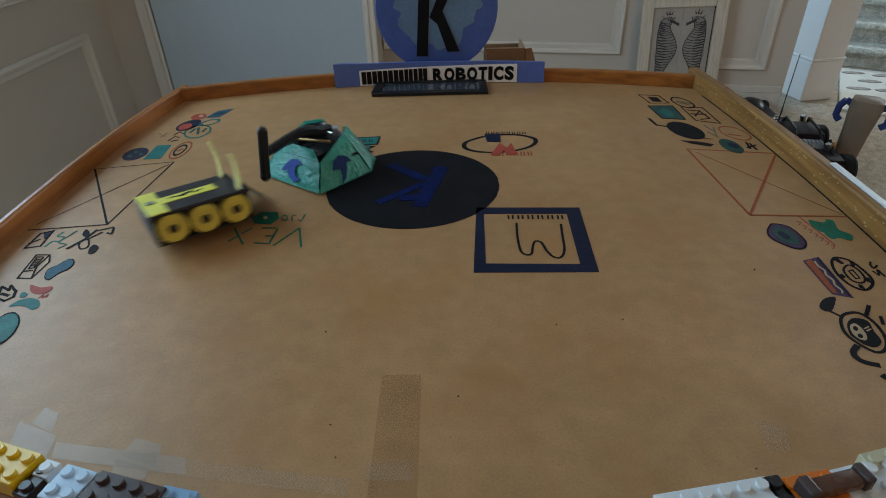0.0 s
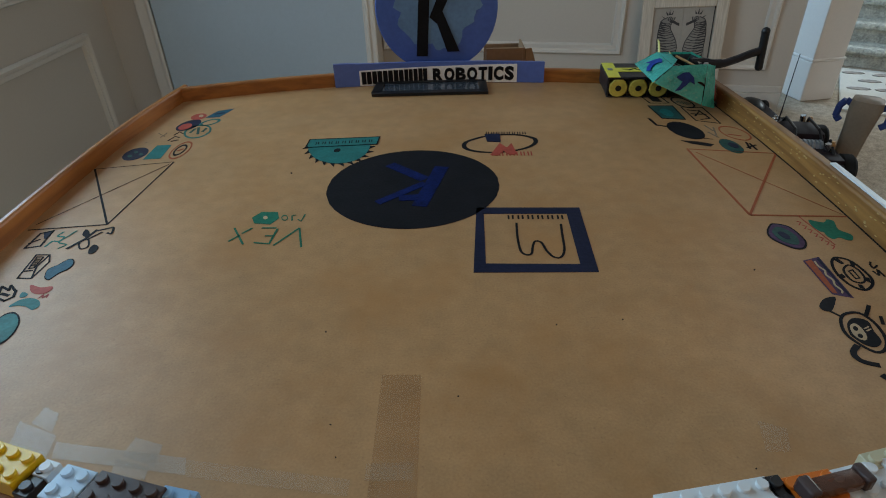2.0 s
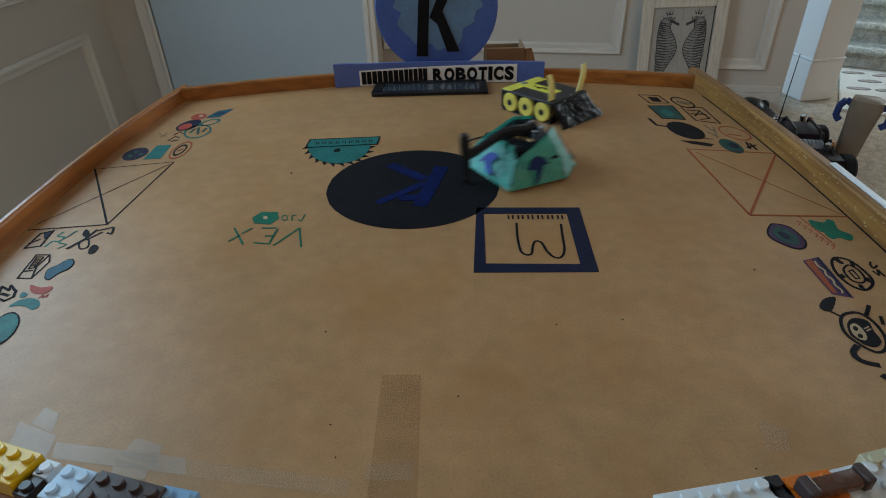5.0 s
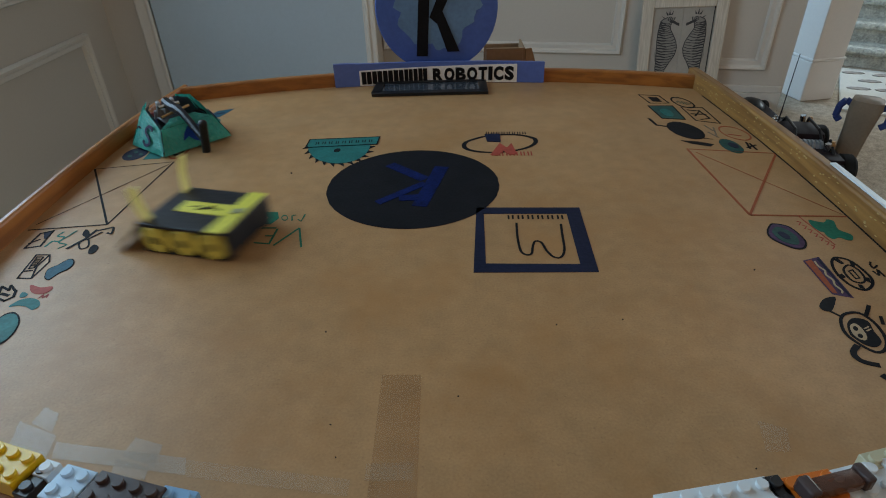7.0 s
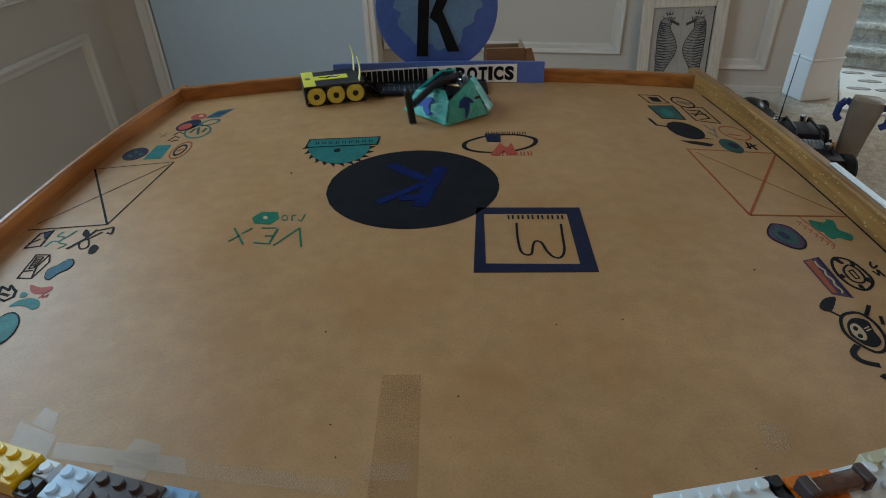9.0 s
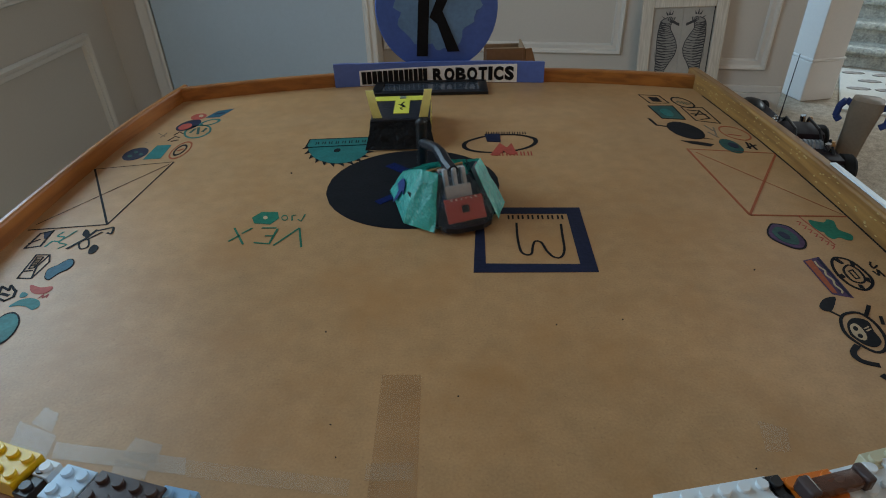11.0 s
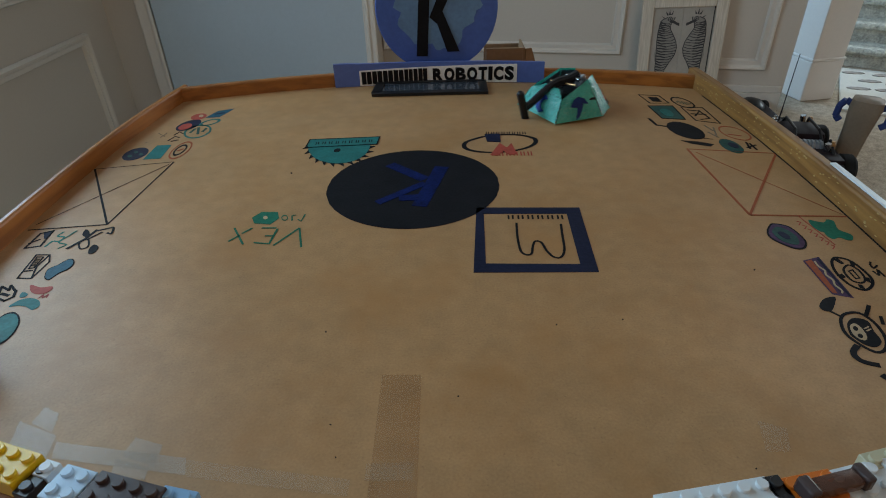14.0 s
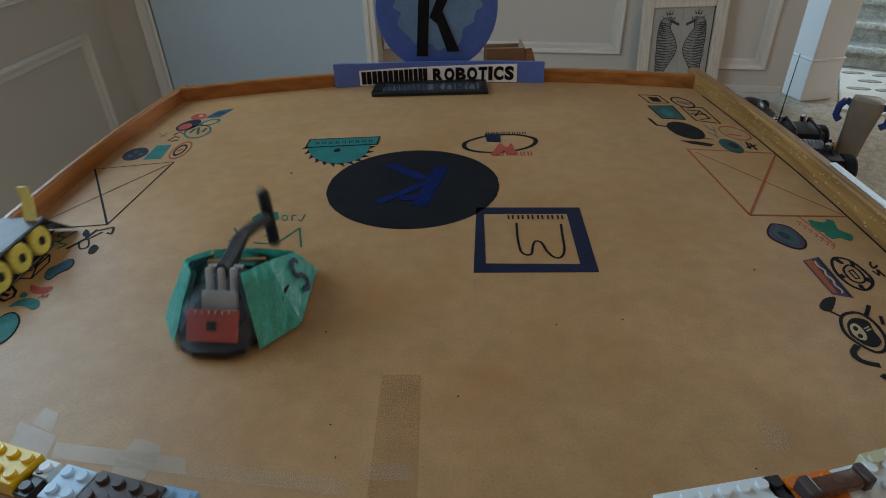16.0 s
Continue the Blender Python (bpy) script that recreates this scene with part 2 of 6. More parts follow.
def again(ob, m, parent=None):
    """One more piece on the same mesh."""
    o = new(ob.name.split(".")[0], ob.data)
    o.parent, o.matrix_basis = parent or ob.parent, m
    if "label" in ob:
        o["label"] = ob["label"]
    return o


def thing(name, m, label, category, group="", kind=""):
    ob = new(name)
    ob.empty_display_size = 0.02
    ob.matrix_basis = m
    return tagged(ob, label, category, group, kind)


def box(size, at=(0, 0, 0), bevel=0.0, bm=None, turn=None, segments=2):
    """A box of that size, its middle at that place; added to bm if there is one."""
    one = bmesh.new()
    bmesh.ops.create_cube(one, size=1, matrix=Matrix.Diagonal((*size, 1)))
    if bevel:
        bmesh.ops.bevel(one, geom=one.edges[:], offset=bevel, segments=segments, affect="EDGES", profile=0.5)
    one.transform(Matrix.Translation(at) @ (turn or Matrix()))
    return join(bm, one)


def join(bm, one):
    if bm is None:
        return one
    data = bpy.data.meshes.new("join")
    one.to_mesh(data)
    one.free()
    bm.from_mesh(data)
    bpy.data.meshes.remove(data)
    return bm


def rod(a, b, r, r2=None, n=14, bm=None):
    """A round bar from a to b."""
    a, b = Vector(a), Vector(b)
    one = bmesh.new()
    bmesh.ops.create_cone(one, cap_ends=True, segments=n, radius1=r, radius2=r if r2 is None else r2, depth=(b - a).length)
    one.transform(Matrix.Translation((a + b) / 2) @ (b - a).to_track_quat("Z", "Y").to_matrix().to_4x4())
    return join(bm, one)


def ball(at, size, bm=None, n=14):
    one = bmesh.new()
    bmesh.ops.create_uvsphere(one, u_segments=n, v_segments=n // 2 + 2, radius=1)
    one.transform(Matrix.Translation(at) @ Matrix.Diagonal((*size, 1)))
    return join(bm, one)


def slab(points, low, high, bm=None):
    """A flat piece with this outline (x, y), from height low to high."""
    one = bmesh.new()
    bottom = [one.verts.new((x, y, low)) for x, y in points]
    top = [one.verts.new((x, y, high)) for x, y in points]
    n = len(points)
    one.faces.new(top), one.faces.new(bottom[::-1])
    for i in range(n):
        one.faces.new((bottom[i], bottom[(i + 1) % n], top[(i + 1) % n], top[i]))
    return join(bm, one)


def lathe(profile, n=24, bm=None, turn=None):
    """A turned body about z from (radius, height) pairs."""
    one = bmesh.new()
    rings = [[one.verts.new((r * math.cos(2 * math.pi * k / n), r * math.sin(2 * math.pi * k / n), z)) for k in range(n)] for r, z in profile]
    for a, b in zip(rings, rings[1:]):
        for k in range(n):
            one.faces.new((a[k], a[(k + 1) % n], b[(k + 1) % n], b[k]))
    one.faces.new(rings[0][::-1]), one.faces.new(rings[-1])
    one.transform(turn or Matrix())
    return join(bm, one)


def ribbon(points, width):
    """The outline of a stroke of that width along points (x, y)."""
    p = [Vector(q) for q in points]
    left, right = [], []
    for i, q in enumerate(p):
        d = ((p[min(i + 1, len(p) - 1)] - q).normalized() + (q - p[max(i - 1, 0)]).normalized())
        d = d.normalized() if d.length > 1e-6 else Vector((1, 0))
        s = Vector((-d.y, d.x)) * width / 2
        left.append(tuple(q + s)), right.append(tuple(q - s))
    return left + right[::-1]


def rounded(points, n=5):
    """The points with smooth curves between them."""
    if len(points) < 4:
        return points
    p = [Vector(q) for q in points]
    p = [2 * p[0] - p[1]] + p + [2 * p[-1] - p[-2]]
    out = []
    for a, b, c, d in zip(p, p[1:], p[2:], p[3:]):
        out += [tuple(0.5 * (2 * b + (c - a) * t + (2 * a - 5 * b + 4 * c - d) * t * t + (3 * b - a - 3 * c + d) * t ** 3)) for t in [k / n for k in range(n)]]
    return out + [tuple(p[-2])]


def stroke(points, width, low, high):
    """A flat stroke along points, built of short straight pieces."""
    points = rounded(points)
    e = ribbon(points, width)
    n = len(points)
    bm = bmesh.new()
    for i in range(n - 1):
        slab([e[i], e[i + 1], e[2 * n - 2 - i], e[2 * n - 1 - i]], low, high, bm)
    bmesh.ops.remove_doubles(bm, verts=bm.verts, dist=0.00001)
    return bm


# ---- the room ----
FLOOR, TOP = 0.0, 0.75


def wall_piece(name, a, b, low, high, thick, material, label="", inward=1):
    """An upright wall from a to b (x, y), its thickness behind it."""
    a, b = Vector(a), Vector(b)
    d = (b - a).normalized()
    s = Vector((-d.y, d.x)) * thick * inward
    ob = part(name, slab([tuple(a), tuple(b), tuple(b + s), tuple(a + s)], low, high), material)
    return tagged(ob, label, "wall", kind="structure")


floor = tagged(part("floor", slab([(-2.2, -2.8), (5.2, -2.8), (5.2, 7), (-2.2, 7)], -0.1, 0), CARPET), "beige flecked carpet floor", "floor", kind="structure")
ceiling = tagged(part("ceiling", slab([(-2.2, -2.8), (5.2, -2.8), (5.2, 7), (-2.2, 7)], 2.5, 2.6), CEILING_PAINT), "plain white ceiling", "ceiling", kind="structure")
CORNER = Vector((-0.31, 2.832))
WALL_END = Vector((1.552, 2.460))
wall_piece("wall_north", CORNER, WALL_END, 0, 2.5, 0.12, WALL_PAINT, "off-white painted wall with raised panel mouldings")
# a nearer stretch of wall with a door, and the return to the wall behind
DOOR_A, DOOR_B = Vector((-1.35, 2.33)), Vector((-0.295, 2.541))
wall_piece("wall_door", DOOR_A, DOOR_B, 0, 2.5, 0.12, WALL_PAINT, "off-white painted wall beside a door")
wall_piece("wall_return", DOOR_B, (-0.295, 2.95), 0, 2.5, 0.12, WALL_PAINT, "short off-white return of the wall")
# west wall with a window opening beside the arena
for a, b, lo, hi in (((-1.35, -2.6), (-1.35, -0.03), 0, 2.5), ((-1.35, 1.43), (-1.35, 2.36), 0, 2.5), ((-1.35, -0.03), (-1.35, 1.43), 0, 0.985), ((-1.35, -0.03), (-1.35, 1.43), 2.03, 2.5)):
    wall_piece("wall_west", a, b, lo, hi, 0.12, WALL_PAINT, "off-white painted wall with raised panel mouldings")
# unseen wall; its opening is added for the warm fill
for a, b, lo, hi in (((-1.35, -2.5), (0.75, -2.5), 0, 2.5), ((2.45, -2.5), (4.7, -2.5), 0, 2.5), ((0.75, -2.5), (2.45, -2.5), 0, 0.9), ((0.75, -2.5), (2.45, -2.5), 2.3, 2.5)):
    wall_piece("wall_south", a, b, lo, hi, 0.12, WALL_PAINT, "plain off-white wall", -1)
# unseen wall; the opening at low y is added for the east fill
for a, b, lo, hi in (((4.7, -2.5), (4.7, -0.4), 0, 2.5), ((4.7, -0.4), (4.7, 1.0), 0, 0.9), ((4.7, -0.4), (4.7, 1.0), 2.3, 2.5), ((4.7, 1.0), (4.7, 3.5), 0, 2.5), ((4.7, 4.9), (4.7, 6.6), 0, 2.5), ((4.7, 3.5), (4.7, 4.9), 0, 0.7), ((4.7, 3.5), (4.7, 4.9), 2.3, 2.5)):
    wall_piece("wall_east", a, b, lo, hi, 0.12, WALL_PAINT, "plain off-white wall", -1)
wall_piece("wall_hall", (0.0, 6.5), (4.7, 6.5), 0, 2.5, 0.12, WALL_PAINT, "plain off-white hall wall")
# unseen wall, placed here with an opening for the column's fill
for a, b, lo, hi in (((0.0, 2.92), (0.0, 3.4), 0, 2.5), ((0.0, 4.6), (0.0, 6.5), 0, 2.5), ((0.0, 3.4), (0.0, 4.6), 0, 0.8), ((0.0, 3.4), (0.0, 4.6), 2.2, 2.5)):
    wall_piece("wall_hall_side", a, b, lo, hi, 0.12, WALL_PAINT, "plain off-white hall wall")

ALONG = (WALL_END - CORNER).normalized()
NORTH = Matrix.Translation((CORNER.x, CORNER.y, 0)) @ Matrix.Rotation(math.atan2(ALONG.y, ALONG.x), 4, "Z")
WEST = Matrix.Translation((-1.35, 0, 0)) @ Matrix.Rotation(radians(90), 4, "Z")


def moulding(place, x0, x1, z0, z1, group, wide=0.05, deep=0.022):
    """A raised frame of four mitred mouldings on a wall; place maps (along, out, up)."""
    frame_ob = thing("panel_moulding", place, "white painted raised panel moulding on the wall", "moulding", group, "structure")
    for a, b in (((x0, z0), (x1, z0)), ((x1, z0), (x1, z1)), ((x1, z1), (x0, z1)), ((x0, z1), (x0, z0))):
        a, b = Vector(a), Vector(b)
        d = (b - a).normalized()
        n = Vector((-d.y, d.x))
        bm = bmesh.new()
        rows = []
        for off, out in ((0, 0.0), (0.0, deep * 0.45), (0.15, deep), (0.38, deep * 0.9), (0.5, deep * 0.5), (0.85, deep * 0.62), (1.0, 0.0)):
            w = off * wide
            p, q = a + n * w + d * w, b + n * w - d * w
            rows.append((bm.verts.new((p.x, -out, p.y)), bm.verts.new((q.x, -out, q.y))))
        for r, s in zip(rows, rows[1:]):
            bm.faces.new((r[0], r[1], s[1], s[0]))
        part("moulding_strip", bm, TRIM_PAINT, frame_ob)
    return frame_ob


moulding(NORTH, 0.02, 1.165, 0.255, 0.95, "wall panels")
moulding(NORTH, 1.50, 1.800, 0.20, 0.95, "wall panels")
moulding(WEST, 0.45, 2.13, 0.06, 0.515, "wall panels", 0.04)
moulding(WEST, 0.45, 2.13, 0.672, 0.96, "wall panels", 0.03)
# a pale blue door with its casing
way = (DOOR_B - DOOR_A).normalized()
DOORWAY = Matrix.Translation((DOOR_A.x, DOOR_A.y, 0)) @ Matrix.Rotation(math.atan2(way.y, way.x), 4, "Z")
door = thing("door_1", DOORWAY, "pale blue closed door in a white casing", "door", kind="structure")
part("door_leaf", box((0.86, 0.03, 2.03), (0.615, -0.016, 1.016), 0.004), DOOR_BLUE, door)
for x in (0.152, 1.052):
    bm = box((0.055, 0.03, 2.1), (x, -0.017, 1.05), 0.006)
    box((0.016, 0.04, 2.1), (x + (0.022 if x < 0.5 else -0.008), -0.021, 1.05), 0.005, bm)
    part("casing", bm, TRIM_PAINT, door)
part("casing", box((0.955, 0.035, 0.07), (0.60, -0.019, 2.136), 0.006), TRIM_PAINT, door)


def baseboard(place, x0, x1, name="baseboard"):
    bm = box((x1 - x0, 0.02, 0.10), ((x0 + x1) / 2, -0.0115, 0.051))
    box((x1 - x0, 0.012, 0.03), ((x0 + x1) / 2, -0.0075, 0.1165), 0.004, bm)
    return tagged(part(name, bm, TRIM_PAINT, m=place), "white painted baseboard along the wall", "baseboard", kind="structure")


baseboard(NORTH, 0.03, 1.889)
baseboard(WEST, -2.45, 2.30)
# square column at the end of the wall, turned, with a plinth
post = thing("column", pose(1.818, 2.717, 0, 0, 0, 10), "white painted square column with a plinth", "column", kind="structure")
part("shaft", box((0.167, 0.167, 2.5), (0, 0, 1.25), 0.004), COLUMN_PAINT, post)
part("plinth", box((0.175, 0.175, 0.19), (0, 0, 0.095), 0.006), COLUMN_PAINT, post)
part("plinth_cap", box((0.181, 0.181, 0.014), (0, 0, 0.197), 0.005), COLUMN_PAINT, post)


# carpeted stairs beyond the column
def stairs():
    base, along = Vector((2.27, 3.24)), Vector((0.80, -0.60))
    st = thing("staircase", pose(base.x, base.y, 0, 0, 0, math.degrees(math.atan2(along.y, along.x))), "carpeted staircase in pale flecked wool", "staircase", kind="structure")
    rise, run = 0.105, 0.15
    for k in range(9):
        bm = box((1.6, run + 0.02, rise * (k + 1) - 0.03), (0.55, run * (k + 0.5), (rise * (k + 1) - 0.03) / 2))
        box((1.6, run + 0.05, 0.034), (0.55, run * (k + 0.5) - 0.012, rise * (k + 1) - 0.017), 0.014, bm, segments=3)
        part("step", bm, STAIR_CARPET, st)
    return st


stairs()


def rug():
    r = thing("patterned_rug", pose(2.02, 2.82, 0.0, 0, 0, -30), "white woven rug with grey leaf-shaped ovals on the carpet", "rug")
    part("woven_field", box((0.97, 0.75, 0.012), (0.515, 0, 0.006), 0.004), RUG_WOOL, r)
    first = None
    for i in range(4, 11):
        for j in range(5):
            m = pose(-0.4 + i * 0.125 + (j % 2) * 0.06 + random.uniform(-0.02, 0.02), -0.29 + j * 0.14 + random.uniform(-0.015, 0.015), 0.0125, 0, 0, 10 + random.uniform(-14, 14))
            if first is None:
                pts = [((0.050 + 0.006 * (k % 2)) * math.cos(2 * math.pi * k / 20), (0.020 + 0.004 * (k % 2)) * math.sin(2 * math.pi * k / 20)) for k in range(20)]
                first = part("oval", slab(pts, 0, 0.003), RUG_GREY, r, m=m)
            else:
                again(first, m, r)


rug()


# ---- the arena on its table ----
def back_y(x):
    return 0.6105 - 0.0545 * (x / 0.3165) ** 2


def left_x(y):
    return -0.327 + 0.0135 * ((y - 0.36) / 0.195) ** 2 if y > 0.36 else -0.327 + 0.006 * ((y - 0.36) / 0.2) ** 2


def right_x(y):
    return 0.3267 - 0.0066 * ((y - 0.36) / 0.2) ** 2


def near_y(x):
    return -0.016 + 0.80 * x * x


table = thing("low_table", pose(0, 0, 0), "dark wooden table under the arena", "table")
part("tabletop", box((0.60, 0.56, 0.03), (0, 0.27, 0.7225), 0.006), TABLE_WOOD, table)
for x in (-0.26, 0.26):
    for y in (0.03, 0.51):
        part("leg", box((0.05, 0.05, 0.707), (x, y, 0.3535), 0.004), TABLE_WOOD, table)

arena = thing("robot_arena", pose(0, 0, 0), "brown hardboard robot arena with wooden rails and drawn emblems", "arena")
N = 24
edge = [(x, back_y(x) + 0.008) for x in [-0.315 + 0.638 * k / N for k in range(N + 1)]]
edge += [(right_x(y) + 0.010, y) for y in [0.555 - 0.49 * k / N for k in range(N + 1)]]
edge += [(x, near_y(x) - 0.030) for x in [0.316 - 0.632 * k / N for k in range(N + 1)]]
edge += [(left_x(y) - 0.006, y) for y in [0.065 + 0.485 * k / N for k in range(N + 1)]]
board = part("board", slab(edge, TOP - 0.012, TOP), BOARD, arena)


def rail(name, inner, thick, tall, material, label, side):
    """A wooden rail along inner points, its thickness to the side (+1 left, -1 right of the way), edges rounded."""
    bm = bmesh.new()
    e = 0.0022
    section = ((0, 0), (0, tall - e), (e * 0.35, tall - e * 0.3), (e, tall), (thick - e, tall), (thick, tall - e), (thick, -0.012))
    rings = []
    for i, q in enumerate(inner):
        q = Vector(q)
        d = (Vector(inner[min(i + 1, len(inner) - 1)]) - Vector(inner[max(i - 1, 0)])).normalized()
        n = Vector((-d.y, d.x)) * side
        rings.append([bm.verts.new((q.x + n.x * s, q.y + n.y * s, TOP + h)) for s, h in section])
    for a, b in zip(rings, rings[1:]):
        for k in range(len(section)):
            bm.faces.new((a[k], a[(k + 1) % len(section)], b[(k + 1) % len(section)], b[k]))
    bm.faces.new(rings[0]), bm.faces.new(rings[-1][::-1])
    return part(name, bm, material, arena, label)


xs = [-0.313 + 0.6335 * k / N for k in range(N + 1)]
rail("back_rail", [(x, back_y(x)) for x in xs], 0.009, 0.0165, RAIL_WOOD, "orange-brown stained back rail", 1)
ys = [0.0 + 0.575 * k / N for k in range(N + 1)]
rail("left_rail", [(left_x(y), y) for y in ys], 0.0075, 0.0165, RAIL_WOOD_LONG, "orange-brown stained side rail", 1)
rail("right_rail", [(right_x(y), y) for y in ys], 0.0115, 0.0205, RAIL_WORN, "worn gold-flecked side rail", -1)
# white strip along the top of the right rail
top_strip = [(right_x(y) + 0.0062, y) for y in ys[:-12]] + [(right_x(y) + 0.0110, y) for y in ys[:-12]][::-1]
part("rail_cap", slab(top_strip, TOP + 0.0206, TOP + 0.0218), BRICK_WHITE, arena, "white strip on the rail's top")
rail("near_rail", [(x, near_y(x) - 0.010) for x in [-0.33 + 0.66 * k / N for k in range(N + 1)]], 0.030, 0.0165, RAIL_WOOD, "orange-brown near rail", -1)
# black strip painted in as the shadow along the rail's foot joint
shadow_line = [(right_x(y) - 0.0014, y) for y in ys[3:-2]] + [(right_x(y) - 0.0001, y) for y in ys[3:-2]][::-1]
part("rail_joint", slab(shadow_line, TOP + 0.0001, TOP + 0.0004), INK_BLACK, arena, "dark line for the shadow in the joint at the rail's foot")
# gold flecks worn through the right rail's face
fleck = None
for k in range(120):
    y = random.uniform(0.1, 0.55)
    m = pose(right_x(y) - 0.0003, y, TOP + random.uniform(0.003, 0.019), 90 + random.uniform(-30, 30), 0, 90)
    if fleck is None:
        fleck = part("worn_fleck", slab([(-0.0014, 0.0001), (-0.0002, -0.0006), (0.0017, -0.0002), (0.0009, 0.0003), (0.0002, 0.0005)], -0.0002, 0.0002), WORN_GOLD, arena, "pale worn fleck", m)
    else:
        again(fleck, m, arena)


def lift(z):
    return TOP + 0.00012, TOP + 0.00012 + 0.00018 * z


def drawn_patch(name, material, points, z):
    return part(name, slab(points, *lift(z)), material, board)


def drawn_line(name, material, points, width, z, closed):
    if closed:
        pts = list(points) + [points[0]]
        bm = bmesh.new()
        for a, b in zip(pts, pts[1:]):
            a, b = Vector(a), Vector(b)
            d = (b - a).normalized() * width * 0.45
            slab(ribbon([tuple(a - d), tuple(b + d)], width), *lift(z), bm)
        return part(name, bm, material, board)
    return part(name, stroke(points, width, *lift(z)), material, board)


def closed(points, n=4):
    """A closed smooth outline through the points."""
    p = [Vector(q) for q in points]
    out = []
    for i in range(len(p)):
        a, b, c, d = p[i - 1], p[i], p[(i + 1) % len(p)], p[(i + 2) % len(p)]
        out += [tuple(0.5 * (2 * b + (c - a) * t + (2 * a - 5 * b + 4 * c - d) * t * t + (3 * b - a - 3 * c + d) * t ** 3)) for t in [k / n for k in range(n)]]
    return out


def drawn_blob(name, material, points, z):
    return part(name, slab(closed(points), *lift(z)), material, board)


def drawn_loop(name, material, points, width, z):
    """A closed smooth pen line."""
    ring = closed(points)
    low, high = lift(z)
    bm = bmesh.new()
    rows = []
    for i, q in enumerate(ring):
        d = (Vector(ring[(i + 1) % len(ring)]) - Vector(ring[i - 1])).normalized() * width / 2
        q = Vector(q)
        rows.append([bm.verts.new((q.x - d.y * e, q.y + d.x * e, h)) for e, h in ((-1, low), (-1, high), (1, high), (1, low))])
    for a, b in zip(rows, rows[1:] + rows[:1]):
        for k in range(3):
            bm.faces.new((a[k], a[k + 1], b[k + 1], b[k]))
    return part(name, bm, material, board)


def drawn_oval(name, material, middle, u, v, inner, z):
    c, u, v = Vector(middle), Vector(u), Vector(v)
    n = 96 if u.length > 0.05 else 28
    ring = [c + u * math.cos(2 * math.pi * k / n) * (1 + random.uniform(-1, 1) * (0.004 if n > 30 else 0.012)) + v * math.sin(2 * math.pi * k / n) for k in range(n)]
    if not inner:
        return part(name, slab([tuple(p) for p in ring], *lift(z)), material, board)
    low, high = lift(z)
    bm = bmesh.new()
    rows = [[bm.verts.new((*(c + (p - c) * s), h)) for p in ring] for s, h in ((1, low), (1, high), (inner, high), (inner, low))]
    for a, b in zip(rows, rows[1:]):
        for k in range(n):
            bm.faces.new((a[k], a[(k + 1) % n], b[(k + 1) % n], b[k]))
    return part(name, bm, material, board)


def drawn_bars(name, material, a, b, count, tall, fill, z):
    """A row of upright bars that stands for small writing."""
    a, b = Vector(a), Vector(b)
    d = b - a
    n = Vector((-d.y, d.x)).normalized() * tall / 2
    bm = bmesh.new()
    for k in range(count):
        p, q = a + d * (k + (1 - fill) / 2) / count, a + d * (k + (1 + fill) / 2) / count
        w = (q - p).length * 0.30
        s = d.normalized() * w
        slab([tuple(p - n), tuple(p - n + s), tuple(p + n + s), tuple(p + n)], *lift(z), bm)
        slab([tuple(q - n), tuple(q - n - s), tuple(q + n - s), tuple(q + n)], *lift(z), bm)
    return part(name, bm, material, board)


def drawn_saw(fill, ink, middle, u, v):
    """Half a saw blade with teeth."""
    c, u, v = Vector(middle), Vector(u), Vector(v)
    pts = [c + u * math.cos(math.pi * k / 24) + v * math.sin(math.pi * k / 24) for k in range(25)]
    part("drawn_blade", slab([tuple(p) for p in pts], *lift(1)), fill, board)
    for k in range(1, 24, 2):
        a = math.pi * k / 24
        p, q = c + u * math.cos(a) + v * math.sin(a), c + u * math.cos(a + 0.15) + v * math.sin(a + 0.15)
        o = (p - c) * 1.17 + c
        part("drawn_tooth", slab([tuple(p), tuple(o), tuple(q)], *lift(2)), ink, board)


drawn_oval('drawn_disc', INK_BLACK, (-0.0157, 0.3094), (0.0761, 0), (0, 0.0761), 0.00, 1)
drawn_line('drawn_stroke', INK_BLUE, [(-0.0396, 0.3534), (-0.0054, 0.3198)], 0.0110, 2.0, False)
drawn_line('drawn_stroke', INK_BLUE, [(0.0099, 0.3453), (-0.0090, 0.2692)], 0.0130, 2.4, False)
drawn_line('drawn_stroke', INK_BLUE, [(-0.0053, 0.3118), (-0.0444, 0.2769)], 0.0080, 2.8, False)
drawn_line('drawn_stroke', INK_BLUE, [(-0.0268, 0.2841), (-0.0085, 0.2851)], 0.0100, 3.2, False)
drawn_patch('drawn_border', INK_NAVY, [(0.0381, 0.2648), (0.1215, 0.2605), (0.1096, 0.2508), (0.0435, 0.2541)], 1)
drawn_patch('drawn_border', INK_NAVY, [(0.1215, 0.2605), (0.1168, 0.1698), (0.1061, 0.1798), (0.1096, 0.2508)], 1)
drawn_patch('drawn_border', INK_NAVY, [(0.1168, 0.1698), (0.0314, 0.1726), (0.0406, 0.1832), (0.1061, 0.1798)], 1)
drawn_patch('drawn_border', INK_NAVY, [(0.0314, 0.1726), (0.0381, 0.2648), (0.0435, 0.2541), (0.0406, 0.1832)], 1)
